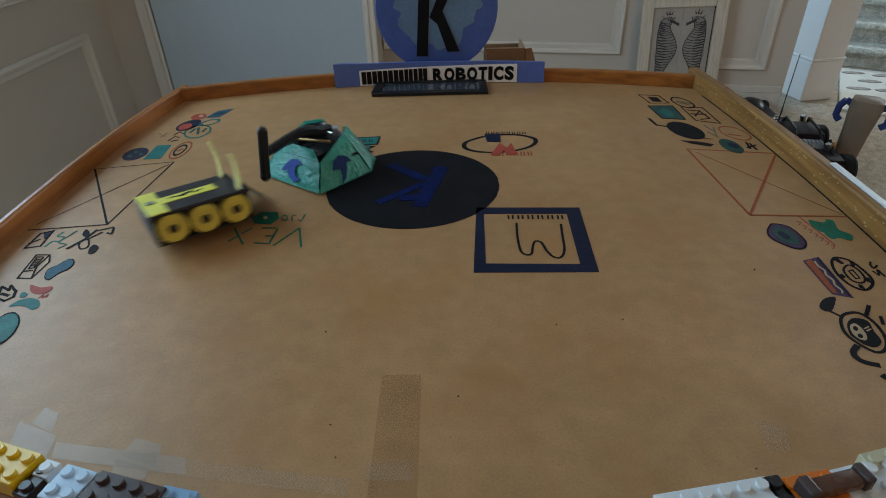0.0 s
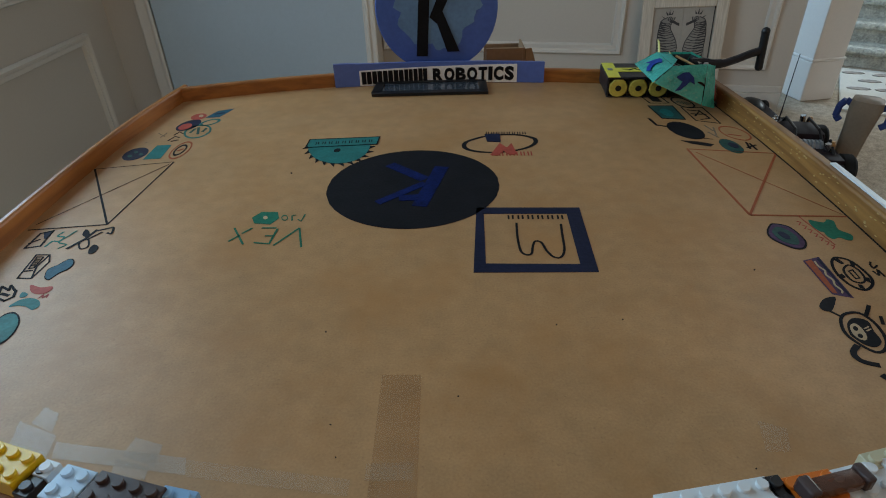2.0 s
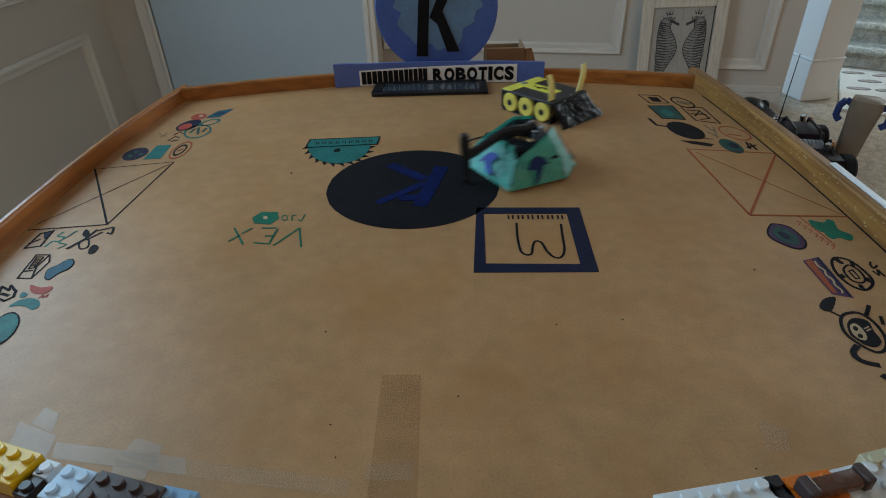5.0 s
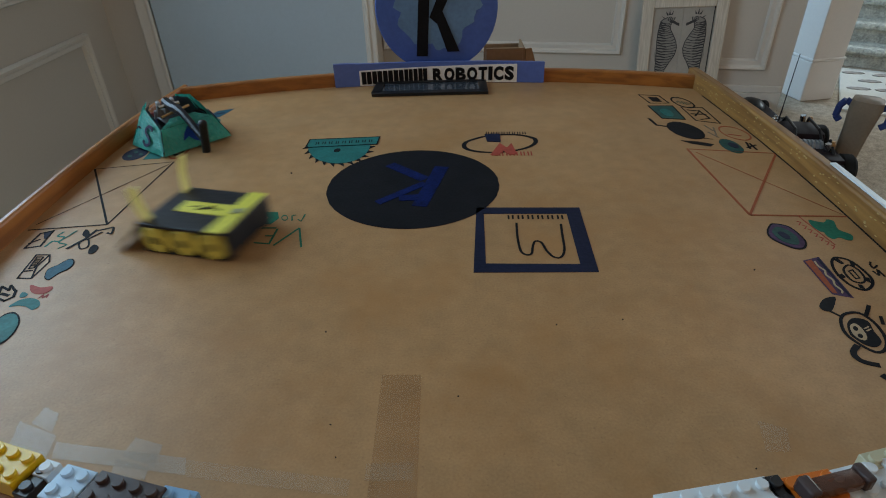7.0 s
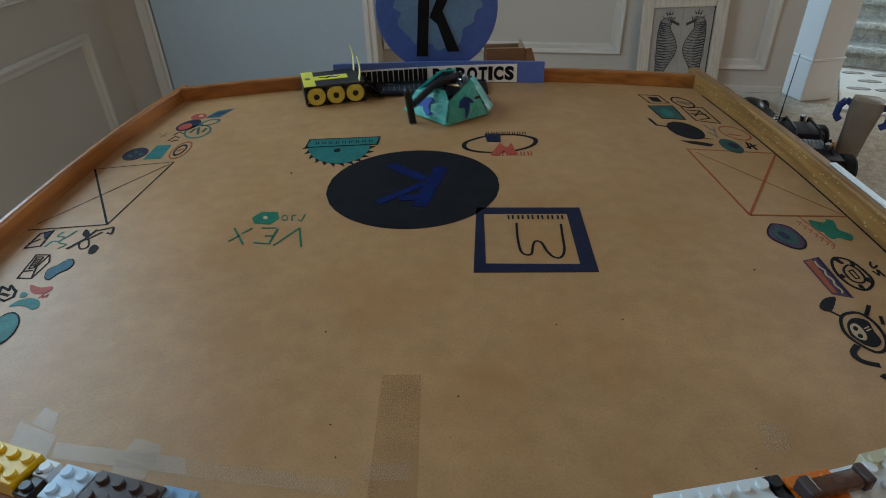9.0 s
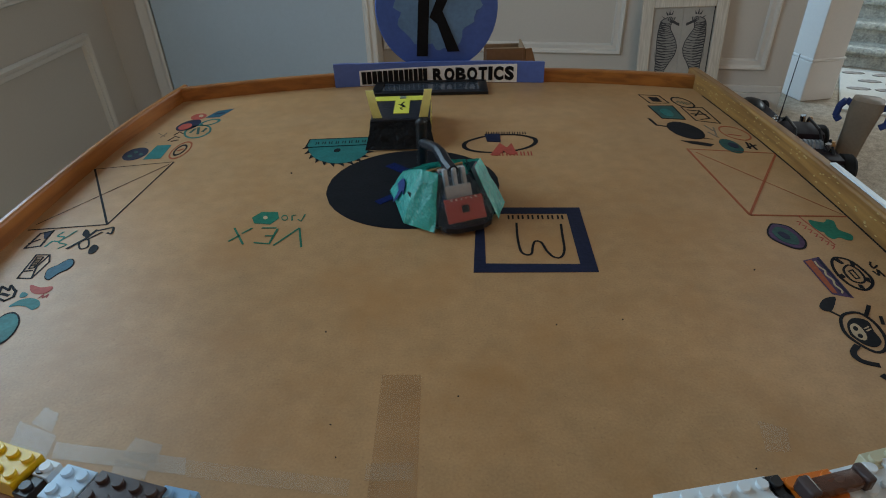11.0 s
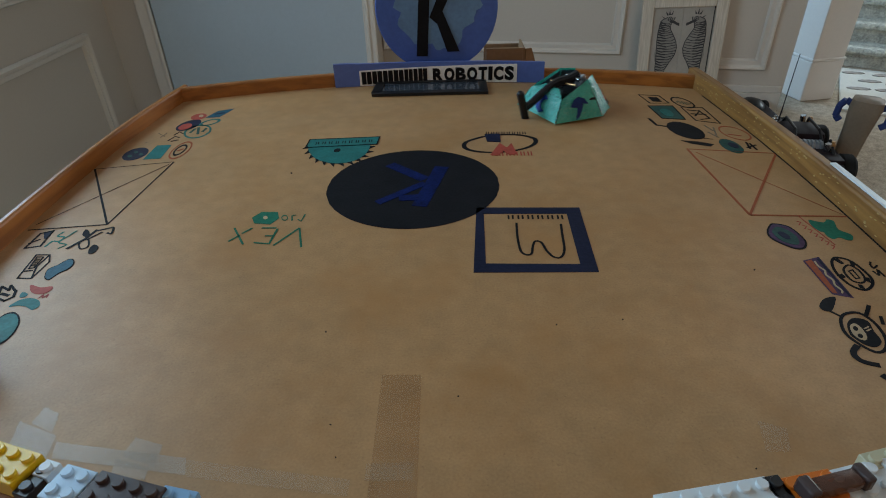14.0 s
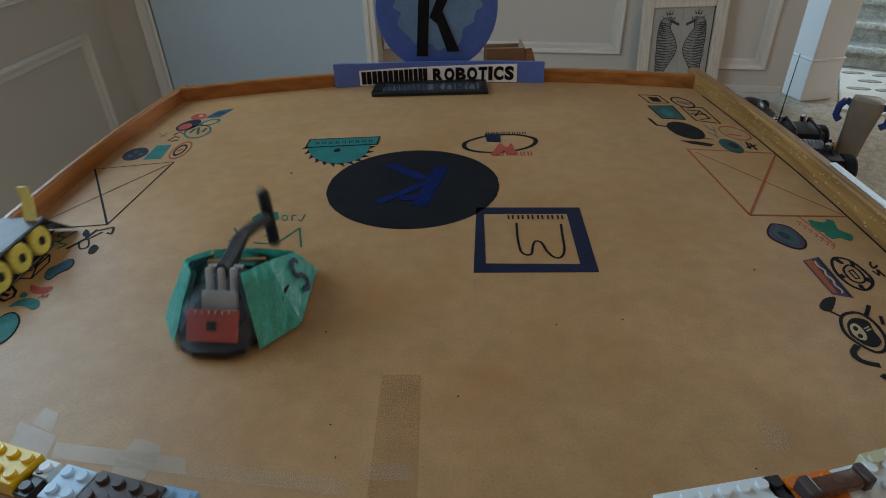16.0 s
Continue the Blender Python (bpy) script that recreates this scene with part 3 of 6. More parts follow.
drawn_line('drawn_stroke', INK_BLACK, [(0.0681, 0.2385), (0.0666, 0.2176), (0.0668, 0.1990), (0.0700, 0.1932), (0.0741, 0.1945), (0.0763, 0.2040), (0.0790, 0.2108), (0.0833, 0.2090), (0.0856, 0.1975), (0.0893, 0.1895), (0.0945, 0.1892), (0.0985, 0.1990), (0.1005, 0.2190), (0.1022, 0.2350)], 0.0018, 1, False)
drawn_bars('drawn_bars', INK_BLACK, (0.0606, 0.2478), (0.1073, 0.2455), 6, 0.0062, 0.62, 1)
drawn_oval('drawn_ring', INK_BLACK, (0.0690, 0.3985), (0.0394, 0.0047), (0.0003, -0.0236), 0.88, 1)
drawn_patch('drawn_shape', INK_RED, [(0.0572, 0.3697), (0.0685, 0.3986), (0.0748, 0.3866), (0.0804, 0.3978), (0.0832, 0.3707), (0.0763, 0.3685), (0.0707, 0.3784), (0.0648, 0.3679)], 2)
drawn_patch('drawn_shape', INK_NAVY, [(0.0546, 0.4239), (0.0711, 0.4228), (0.0699, 0.4014), (0.0562, 0.4038)], 2)
drawn_bars('drawn_bars', INK_RED, (0.0574, 0.3724), (0.0991, 0.3711), 6, 0.0090, 0.62, 1)
drawn_bars('drawn_bars', INK_BLACK, (0.0554, 0.4270), (0.0991, 0.4239), 8, 0.0070, 0.62, 1)
drawn_saw(INK_TEAL, INK_BLACK, (-0.0957, 0.4052), (0.0319, 0.0008), (0.0068, -0.0462))
drawn_patch('drawn_banner', INK_TEAL, [(-0.1285, 0.4210), (-0.0555, 0.4237), (-0.0567, 0.4040), (-0.1291, 0.4000)], 2)
drawn_line('drawn_outline', INK_BLACK, [(-0.1285, 0.4210), (-0.0555, 0.4237), (-0.0567, 0.4040), (-0.1291, 0.4000)], 0.0012, 3, True)
drawn_bars('drawn_bars', INK_BLACK, (-0.1222, 0.4099), (-0.0605, 0.4133), 9, 0.0060, 0.50, 3)
drawn_oval('drawn_hole', INK_BLACK, (-0.0953, 0.3906), (0.0032, 0.0012), (0.0006, -0.0043), 0.00, 3)
drawn_line('drawn_stroke', INK_GREEN, [(-0.1531, 0.2212), (-0.1470, 0.2299)], 0.0016, 1, False)
drawn_line('drawn_stroke', INK_GREEN, [(-0.1460, 0.2324), (-0.1399, 0.2407)], 0.0016, 1, False)
drawn_line('drawn_stroke', INK_GREEN, [(-0.1544, 0.2414), (-0.1406, 0.2166)], 0.0016, 1, False)
drawn_line('drawn_stroke', INK_GREEN, [(-0.1330, 0.2186), (-0.1200, 0.2164)], 0.0016, 1, False)
drawn_line('drawn_stroke', INK_GREEN, [(-0.1268, 0.2282), (-0.1202, 0.2278)], 0.0016, 1, False)
drawn_line('drawn_stroke', INK_GREEN, [(-0.1326, 0.2403), (-0.1208, 0.2398)], 0.0016, 1, False)
drawn_line('drawn_stroke', INK_GREEN, [(-0.1194, 0.2385), (-0.1208, 0.2157)], 0.0016, 1.3, False)
drawn_line('drawn_stroke', INK_GREEN, [(-0.1168, 0.2139), (-0.1023, 0.2389)], 0.0016, 1, False)
drawn_line('drawn_stroke', INK_GREEN, [(-0.1023, 0.2389), (-0.0952, 0.2106)], 0.0016, 1, False)
drawn_patch('drawn_hexagon', INK_GREEN, [(-0.1448, 0.2571), (-0.1394, 0.2662), (-0.1256, 0.2655), (-0.1222, 0.2550), (-0.1271, 0.2454), (-0.1405, 0.2478)], 1)
drawn_oval('drawn_dot', INK_PALE, (-0.1336, 0.2565), (0.0019, -0.0001), (0.0007, -0.0028), 0.00, 2)
drawn_oval('drawn_ring', INK_GREEN, (-0.1178, 0.2557), (0.0028, -0.0001), (0.0011, -0.0047), 0.70, 1)
drawn_line('drawn_stroke', INK_GREEN, [(-0.1107, 0.2508), (-0.1125, 0.2592), (-0.1094, 0.2600)], 0.0013, 1, False)
drawn_line('drawn_stroke', INK_GREEN, [(-0.1021, 0.2605), (-0.1032, 0.2495), (-0.1065, 0.2524)], 0.0013, 1, False)
drawn_line('drawn_line', INK_BLACK, [(-0.2538, 0.3732), (-0.3259, 0.3606)], 0.0007, 1, False)
drawn_line('drawn_line', INK_BLACK, [(-0.2538, 0.3732), (-0.2609, 0.2518)], 0.0013, 1, False)
drawn_line('drawn_line', INK_BLACK, [(-0.2609, 0.2518), (-0.3218, 0.2459)], 0.0013, 1, False)
drawn_line('drawn_line', INK_BLACK, [(-0.3259, 0.3606), (-0.2609, 0.2518)], 0.0018, 1, False)
drawn_line('drawn_line', INK_BLACK, [(-0.2563, 0.3680), (-0.3202, 0.2547)], 0.0006, 1, False)
drawn_line('drawn_line', INK_RUST, [(0.2486, 0.3723), (0.3267, 0.3564)], 0.0013, 1, False)
drawn_line('drawn_line', INK_RUST, [(0.2486, 0.3723), (0.2512, 0.2419)], 0.0018, 1, False)
drawn_line('drawn_line', INK_RUST, [(0.2512, 0.2419), (0.3235, 0.2356)], 0.0018, 1, False)
drawn_line('drawn_line', INK_RUST, [(0.3267, 0.3564), (0.2512, 0.2419)], 0.0020, 1, False)
drawn_line('drawn_line', INK_RUST, [(0.2542, 0.3638), (0.3213, 0.2392)], 0.0007, 1, False)
drawn_line('drawn_outline', INK_BLACK, [(0.2488, 0.5377), (0.2714, 0.5316), (0.2747, 0.5046), (0.2530, 0.5064)], 0.0014, 1, True)
drawn_patch('drawn_shape', INK_BLACK, [(0.2570, 0.5286), (0.2675, 0.5256), (0.2683, 0.5091), (0.2580, 0.5120)], 1)
drawn_oval('drawn_ring', INK_BLACK, (0.2907, 0.5053), (0.0086, -0.0166), (-0.0066, -0.0114), 0.85, 1)
drawn_bars('drawn_bars', INK_DKTEAL, (0.2843, 0.5098), (0.2975, 0.4988), 4, 0.0080, 0.62, 1)
drawn_patch('drawn_shape', INK_DKTEAL, [(0.2482, 0.4969), (0.2753, 0.4947), (0.2747, 0.4509), (0.2513, 0.4561)], 1)
drawn_line('drawn_outline', INK_BLACK, [(0.2482, 0.4969), (0.2753, 0.4947), (0.2747, 0.4509), (0.2513, 0.4561)], 0.0012, 2, True)
drawn_oval('drawn_spot', INK_TEAL, (0.2618, 0.4732), (0.0045, -0.0095), (-0.0041, -0.0088), 0.00, 2)
drawn_line('drawn_outline', INK_BLACK, [(0.2835, 0.4902), (0.3065, 0.4865), (0.3068, 0.4366), (0.2848, 0.4467)], 0.0014, 1, True)
drawn_line('drawn_stroke', INK_BLACK, [(0.2865, 0.4805), (0.2993, 0.4758), (0.2886, 0.4603)], 0.0022, 1, False)
drawn_line('drawn_stroke', INK_BLACK, [(0.2988, 0.4777), (0.3016, 0.4523), (0.2908, 0.4497)], 0.0022, 1, False)
drawn_line('drawn_stroke', INK_BLACK, [(0.2863, 0.4677), (0.3026, 0.4646)], 0.0022, 1, False)
drawn_oval('drawn_blob', INK_BLACK, (0.2639, 0.4202), (0.0134, -0.0184), (-0.0089, -0.0168), 0.00, 1)
drawn_line('drawn_stroke', INK_BLACK, [(0.2369, 0.4572), (0.2391, 0.4366), (0.2516, 0.4307)], 0.0030, 1, False)
drawn_line('drawn_stroke', INK_BLACK, [(0.2731, 0.3980), (0.2824, 0.3944)], 0.0012, 1, False)
drawn_patch('drawn_shape', INK_BLACK, [(0.2494, 0.3937), (0.2655, 0.3896), (0.2785, 0.3816), (0.2731, 0.3763), (0.2579, 0.3844)], 1)
drawn_oval('drawn_ring', INK_RUST, (0.3101, 0.4091), (0.0099, -0.0162), (-0.0084, -0.0118), 0.90, 1)
drawn_line('drawn_stroke', INK_RED, [(0.3022, 0.4065), (0.3136, 0.4012)], 0.0015, 1, False)
drawn_oval('drawn_spot', INK_DKTEAL, (0.2930, 0.3764), (0.0060, -0.0144), (-0.0067, -0.0108), 0.00, 1)
drawn_oval('drawn_spot', INK_NAVY, (0.2957, 0.3776), (0.0030, -0.0058), (-0.0028, -0.0040), 0.00, 2)
drawn_line('drawn_stroke', INK_BLACK, [(0.3111, 0.3851), (0.3081, 0.3684)], 0.0020, 1, False)
drawn_line('drawn_stroke', INK_BLACK, [(0.3131, 0.3821), (0.3132, 0.3653)], 0.0020, 1, False)
drawn_line('drawn_stroke', INK_BLACK, [(0.3061, 0.3713), (0.3177, 0.3775)], 0.0020, 1, False)
drawn_line('drawn_stroke', INK_GREY, [(0.2881, 0.4330), (0.2912, 0.4166)], 0.0016, 1, False)
drawn_line('drawn_stroke', INK_GREY, [(0.2844, 0.4140), (0.2897, 0.3983)], 0.0016, 1, False)
drawn_line('drawn_stroke', INK_GREY, [(0.2949, 0.4260), (0.2898, 0.4043)], 0.0016, 1, False)
drawn_blob('drawn_disc', INK_BLACK, [(0.2521, 0.2160), (0.2575, 0.2245), (0.2630, 0.2283), (0.2726, 0.2225), (0.2745, 0.2042), (0.2694, 0.1935), (0.2617, 0.1918), (0.2540, 0.2000), (0.2506, 0.2082)], 1)
drawn_blob('drawn_spot', INK_PURPLE, [(0.2533, 0.2155), (0.2582, 0.2232), (0.2630, 0.2264), (0.2712, 0.2212), (0.2730, 0.2044), (0.2686, 0.1950), (0.2621, 0.1935), (0.2551, 0.2008), (0.2520, 0.2085)], 2)
drawn_blob('drawn_spot', INK_DKTEAL, [(0.2556, 0.2145), (0.2598, 0.2208), (0.2640, 0.2222), (0.2690, 0.2150), (0.2698, 0.2055), (0.2664, 0.1978), (0.2612, 0.1985), (0.2566, 0.2040)], 3)
drawn_blob('drawn_spot', INK_NAVY, [(0.2590, 0.2140), (0.2628, 0.2150), (0.2650, 0.2100), (0.2640, 0.2050), (0.2602, 0.2060)], 4)
drawn_blob('drawn_cross', INK_GREEN, [(0.2914, 0.2319), (0.2957, 0.2298), (0.3014, 0.2279), (0.3052, 0.2320), (0.3092, 0.2291), (0.3058, 0.2172), (0.3108, 0.2096), (0.3078, 0.2027), (0.3037, 0.2022), (0.3003, 0.2059), (0.2946, 0.2040), (0.2926, 0.2087), (0.2932, 0.2141), (0.2914, 0.2149), (0.2894, 0.2217)], 1)
drawn_line('drawn_stroke', INK_RED, [(0.2819, 0.2307), (0.2840, 0.2288), (0.2806, 0.2248)], 0.0009, 1, False)
drawn_line('drawn_stroke', INK_RED, [(0.2831, 0.2246), (0.2852, 0.2229), (0.2818, 0.2189)], 0.0009, 1, False)
drawn_line('drawn_stroke', INK_RED, [(0.2843, 0.2187), (0.2863, 0.2170), (0.2829, 0.2131)], 0.0009, 1, False)
drawn_line('drawn_stroke', INK_RED, [(0.2854, 0.2130), (0.2874, 0.2113), (0.2840, 0.2075)], 0.0009, 1, False)
drawn_line('drawn_stroke', INK_RED, [(0.2865, 0.2074), (0.2884, 0.2057), (0.2851, 0.2020)], 0.0009, 1, False)
drawn_line('drawn_stroke', INK_RED, [(0.2875, 0.2019), (0.2895, 0.2002), (0.2862, 0.1966)], 0.0009, 1, False)
drawn_line('drawn_stroke', INK_RED, [(0.2886, 0.1965), (0.2905, 0.1949), (0.2873, 0.1913)], 0.0009, 1, False)
drawn_line('drawn_stroke', INK_RED, [(0.2871, 0.2374), (0.2917, 0.1963)], 0.0008, 1, False)
drawn_patch('drawn_shape', INK_PURPLE, [(0.2587, 0.1774), (0.2719, 0.1816), (0.2686, 0.1350), (0.2575, 0.1394)], 1)
drawn_patch('drawn_shape', INK_RUST, [(0.2597, 0.1762), (0.2650, 0.1780), (0.2612, 0.1400), (0.2584, 0.1410)], 2)
drawn_line('drawn_stroke', INK_PALE, [(0.2660, 0.1762), (0.2655, 0.1700), (0.2668, 0.1650), (0.2650, 0.1600), (0.2662, 0.1540), (0.2645, 0.1490), (0.2654, 0.1430), (0.2640, 0.1400)], 0.0011, 3, False)
drawn_patch('drawn_shape', INK_NAVY, [(0.2690, 0.1790), (0.2710, 0.1797), (0.2678, 0.1372), (0.2666, 0.1378)], 2)
drawn_loop('drawn_ring', INK_BLACK, [(0.2750, 0.1699), (0.2790, 0.1775), (0.2839, 0.1804), (0.2906, 0.1754), (0.2925, 0.1588), (0.2889, 0.1490), (0.2804, 0.1430), (0.2745, 0.1482), (0.2729, 0.1596)], 0.0019, 1)
drawn_loop('drawn_ring', INK_BLACK, [(0.2795, 0.1652), (0.2863, 0.1710), (0.2894, 0.1648), (0.2875, 0.1547), (0.2826, 0.1506), (0.2781, 0.1542)], 0.0015, 1)
drawn_line('drawn_outline', INK_BLACK, [(0.2822, 0.1640), (0.2856, 0.1652), (0.2848, 0.1560), (0.2818, 0.1552)], 0.0010, 1, True)
drawn_patch('drawn_patch', INK_BLACK, [(0.2802, 0.1778), (0.2836, 0.1795), (0.2846, 0.1730), (0.2822, 0.1722)], 1.4)
drawn_patch('drawn_patch', INK_BLACK, [(0.2892, 0.1750), (0.2912, 0.1715), (0.2892, 0.1690), (0.2878, 0.1712)], 1.4)
drawn_patch('drawn_patch', INK_BLACK, [(0.2908, 0.1560), (0.2888, 0.1500), (0.2868, 0.1528), (0.2886, 0.1565)], 1.4)
drawn_patch('drawn_patch', INK_BLACK, [(0.2812, 0.1440), (0.2786, 0.1452), (0.2792, 0.1490), (0.2816, 0.1486)], 1.4)
drawn_patch('drawn_patch', INK_BLACK, [(0.2736, 0.1560), (0.2732, 0.1600), (0.2760, 0.1612), (0.2766, 0.1570)], 1.4)
drawn_line('drawn_stroke', INK_BLACK, [(0.3030, 0.1742), (0.3010, 0.1712), (0.3003, 0.1669), (0.3026, 0.1680), (0.3049, 0.1700)], 0.0014, 1, False)
drawn_line('drawn_stroke', INK_BLACK, [(0.2979, 0.1636), (0.2991, 0.1584), (0.3017, 0.1648), (0.3019, 0.1570)], 0.0014, 1, False)
drawn_loop('drawn_ring', INK_BLACK, [(0.2480, 0.1135), (0.2540, 0.1199), (0.2628, 0.1206), (0.2665, 0.1117), (0.2646, 0.0982), (0.2586, 0.0888), (0.2522, 0.0865), (0.2473, 0.0923), (0.2444, 0.1022)], 0.0019, 1)
drawn_blob('drawn_shape', INK_BLACK, [(0.2504, 0.1111), (0.2570, 0.1160), (0.2635, 0.1129), (0.2616, 0.1038), (0.2605, 0.0951), (0.2548, 0.0906), (0.2501, 0.0922), (0.2474, 0.0972), (0.2466, 0.1021)], 1)
drawn_blob('drawn_mask', INK_PALE, [(0.2505, 0.1087), (0.2545, 0.1108), (0.2560, 0.1070), (0.2549, 0.0998), (0.2521, 0.0962), (0.2492, 0.0975), (0.2482, 0.1020)], 2)
drawn_oval('drawn_spot', INK_BLACK, (0.2522, 0.1062), (0.0005, -0.0015), (-0.0014, -0.0013), 0.00, 3)
drawn_oval('drawn_spot', INK_BLACK, (0.2512, 0.0998), (0.0006, -0.0014), (-0.0014, -0.0012), 0.00, 3)
drawn_line('drawn_stroke', INK_PALE, [(0.2572, 0.1060), (0.2610, 0.1078)], 0.0009, 2, False)
drawn_line('drawn_stroke', INK_PALE, [(0.2574, 0.1040), (0.2608, 0.1056)], 0.0009, 2, False)
drawn_blob('drawn_blob', INK_BLACK, [(0.2432, 0.1282), (0.2490, 0.1344), (0.2551, 0.1368), (0.2575, 0.1354), (0.2503, 0.1255), (0.2465, 0.1227), (0.2432, 0.1240)], 1)
drawn_line('drawn_stroke', INK_BLACK, [(0.2468, 0.1231), (0.2508, 0.1169)], 0.0015, 1.3, False)
drawn_line('drawn_stroke', INK_BLACK, [(0.2452, 0.0924), (0.2400, 0.0875), (0.2388, 0.0830), (0.2410, 0.0790), (0.2477, 0.0761)], 0.0034, 1.5, False)
drawn_line('drawn_stroke', INK_BLACK, [(0.2733, 0.1276), (0.2650, 0.1171)], 0.0024, 1.5, False)
drawn_line('drawn_stroke', INK_BLACK, [(0.2738, 0.1172), (0.2706, 0.1095)], 0.0020, 1, False)
drawn_line('drawn_stroke', INK_BLACK, [(0.2442, 0.0693), (0.2469, 0.0643)], 0.0040, 1, False)
drawn_patch('drawn_shape', INK_TEALBLUE, [(-0.2577, 0.5195), (-0.2400, 0.5261), (-0.2493, 0.4977), (-0.2650, 0.4970)], 1)
drawn_line('drawn_stroke', INK_NAVY, [(-0.2580, 0.5079), (-0.2475, 0.5128)], 0.0030, 2, False)
drawn_oval('drawn_blob', INK_RED, (-0.2745, 0.5015), (0.0062, 0.0071), (0.0062, -0.0080), 0.00, 1)
drawn_oval('drawn_spot', INK_PALE, (-0.2724, 0.5033), (0.0021, 0.0017), (0.0020, -0.0039), 0.00, 2)
drawn_oval('drawn_disc', INK_NAVY, (-0.2765, 0.4743), (0.0092, 0.0134), (0.0073, -0.0111), 0.00, 1)
drawn_oval('drawn_spot', INK_RED, (-0.2784, 0.4692), (0.0052, 0.0066), (0.0046, -0.0073), 0.00, 2)
drawn_oval('drawn_ring', INK_TEAL, (-0.2545, 0.4816), (0.0095, 0.0083), (0.0045, -0.0075), 0.70, 1)
drawn_oval('drawn_ring', INK_TEAL, (-0.2591, 0.4542), (0.0112, 0.0109), (0.0099, -0.0174), 0.85, 1)
drawn_line('drawn_stroke', INK_DKTEAL, [(-0.2662, 0.4497), (-0.2647, 0.4631)], 0.0028, 1, False)
drawn_line('drawn_stroke', INK_DKTEAL, [(-0.2561, 0.4457), (-0.2621, 0.4663)], 0.0028, 1, False)
drawn_line('drawn_stroke', INK_DKTEAL, [(-0.2533, 0.4521), (-0.2524, 0.4639)], 0.0028, 1, False)
drawn_line('drawn_stroke', INK_BLACK, [(-0.2820, 0.4284), (-0.2789, 0.4408), (-0.2726, 0.4372)], 0.0018, 1, False)
drawn_line('drawn_stroke', INK_BLACK, [(-0.2815, 0.4442), (-0.2790, 0.4540), (-0.2713, 0.4468)], 0.0018, 1, False)
drawn_line('drawn_stroke', INK_BLACK, [(-0.2782, 0.4266), (-0.2714, 0.4308)], 0.0018, 1, False)
drawn_line('drawn_stroke', INK_GREY, [(-0.3021, 0.4523), (-0.2903, 0.4416)], 0.0008, 1, False)
drawn_line('drawn_stroke', INK_GREY, [(-0.2941, 0.4387), (-0.2918, 0.4515)], 0.0008, 1, False)
drawn_line('drawn_stroke', INK_GREY, [(-0.3048, 0.4237), (-0.3024, 0.4266)], 0.0008, 1, False)
drawn_oval('drawn_disc', INK_NAVY, (-0.3019, 0.3955), (0.0073, 0.0123), (0.0093, -0.0105), 0.00, 1)
drawn_oval('drawn_spot', INK_DKTEAL, (-0.3052, 0.3900), (0.0017, 0.0013), (0.0019, -0.0029), 0.00, 2)
drawn_oval('drawn_spot', INK_DKTEAL, (-0.3032, 0.3998), (0.0017, 0.0013), (0.0019, -0.0030), 0.00, 2)
drawn_oval('drawn_spot', INK_DKTEAL, (-0.2953, 0.3936), (0.0017, 0.0013), (0.0019, -0.0029), 0.00, 2)
drawn_patch('drawn_shape', INK_TEAL, [(-0.2879, 0.3807), (-0.2886, 0.4165), (-0.2733, 0.4170), (-0.2710, 0.3823)], 1)
drawn_oval('drawn_ring', INK_RUST, (-0.2583, 0.4027), (0.0075, 0.0126), (0.0050, -0.0192), 0.86, 1)
drawn_oval('drawn_ring', INK_BLACK, (-0.2589, 0.4027), (0.0044, 0.0084), (0.0033, -0.0119), 0.75, 1)
drawn_line('drawn_stroke', INK_RUST, [(-0.2614, 0.4000), (-0.2565, 0.4055)], 0.0018, 2, False)
drawn_line('drawn_outline', INK_BLACK, [(-0.3079, 0.2185), (-0.3083, 0.2400), (-0.3002, 0.2440), (-0.2973, 0.2212)], 0.0016, 1, True)
drawn_patch('drawn_shape', INK_NAVY, [(-0.3055, 0.2399), (-0.3001, 0.2431), (-0.2979, 0.2344), (-0.3005, 0.2312)], 1)
drawn_line('drawn_stroke', INK_BLACK, [(-0.3092, 0.2250), (-0.3032, 0.2313)], 0.0016, 1, False)
drawn_line('drawn_stroke', INK_GREEN, [(-0.2932, 0.2200), (-0.2917, 0.2276), (-0.2866, 0.2273), (-0.2859, 0.2336), (-0.2920, 0.2355), (-0.2904, 0.2419)], 0.0016, 1, False)
drawn_line('drawn_stroke', INK_GREEN, [(-0.2816, 0.2170), (-0.2780, 0.2223), (-0.2857, 0.2258), (-0.2833, 0.2351), (-0.2808, 0.2431)], 0.0013, 1.3, False)
drawn_line('drawn_stroke', INK_BLACK, [(-0.2746, 0.2161), (-0.2677, 0.2296), (-0.2649, 0.2440)], 0.0026, 1, False)
drawn_loop('drawn_ring', INK_BLACK, [(-0.2637, 0.2157), (-0.2690, 0.2245), (-0.2652, 0.2295), (-0.2595, 0.2190)], 0.0014, 1.3)
drawn_blob('drawn_blob', INK_BLACK, [(-0.2545, 0.2093), (-0.2570, 0.2168), (-0.2560, 0.2213), (-0.2511, 0.2181), (-0.2497, 0.2121), (-0.2512, 0.2086)], 1.3)
drawn_blob('drawn_blob', INK_BLACK, [(-0.2729, 0.2362), (-0.2746, 0.2445), (-0.2697, 0.2409), (-0.2668, 0.2327)], 1.6)
drawn_line('drawn_stroke', INK_BLACK, [(-0.2641, 0.2423), (-0.2580, 0.2450), (-0.2534, 0.2468), (-0.2506, 0.2374), (-0.2546, 0.2386)], 0.0018, 1.3, False)
drawn_line('drawn_stroke', INK_BLACK, [(-0.2655, 0.2290), (-0.2590, 0.2400)], 0.0016, 1.6, False)
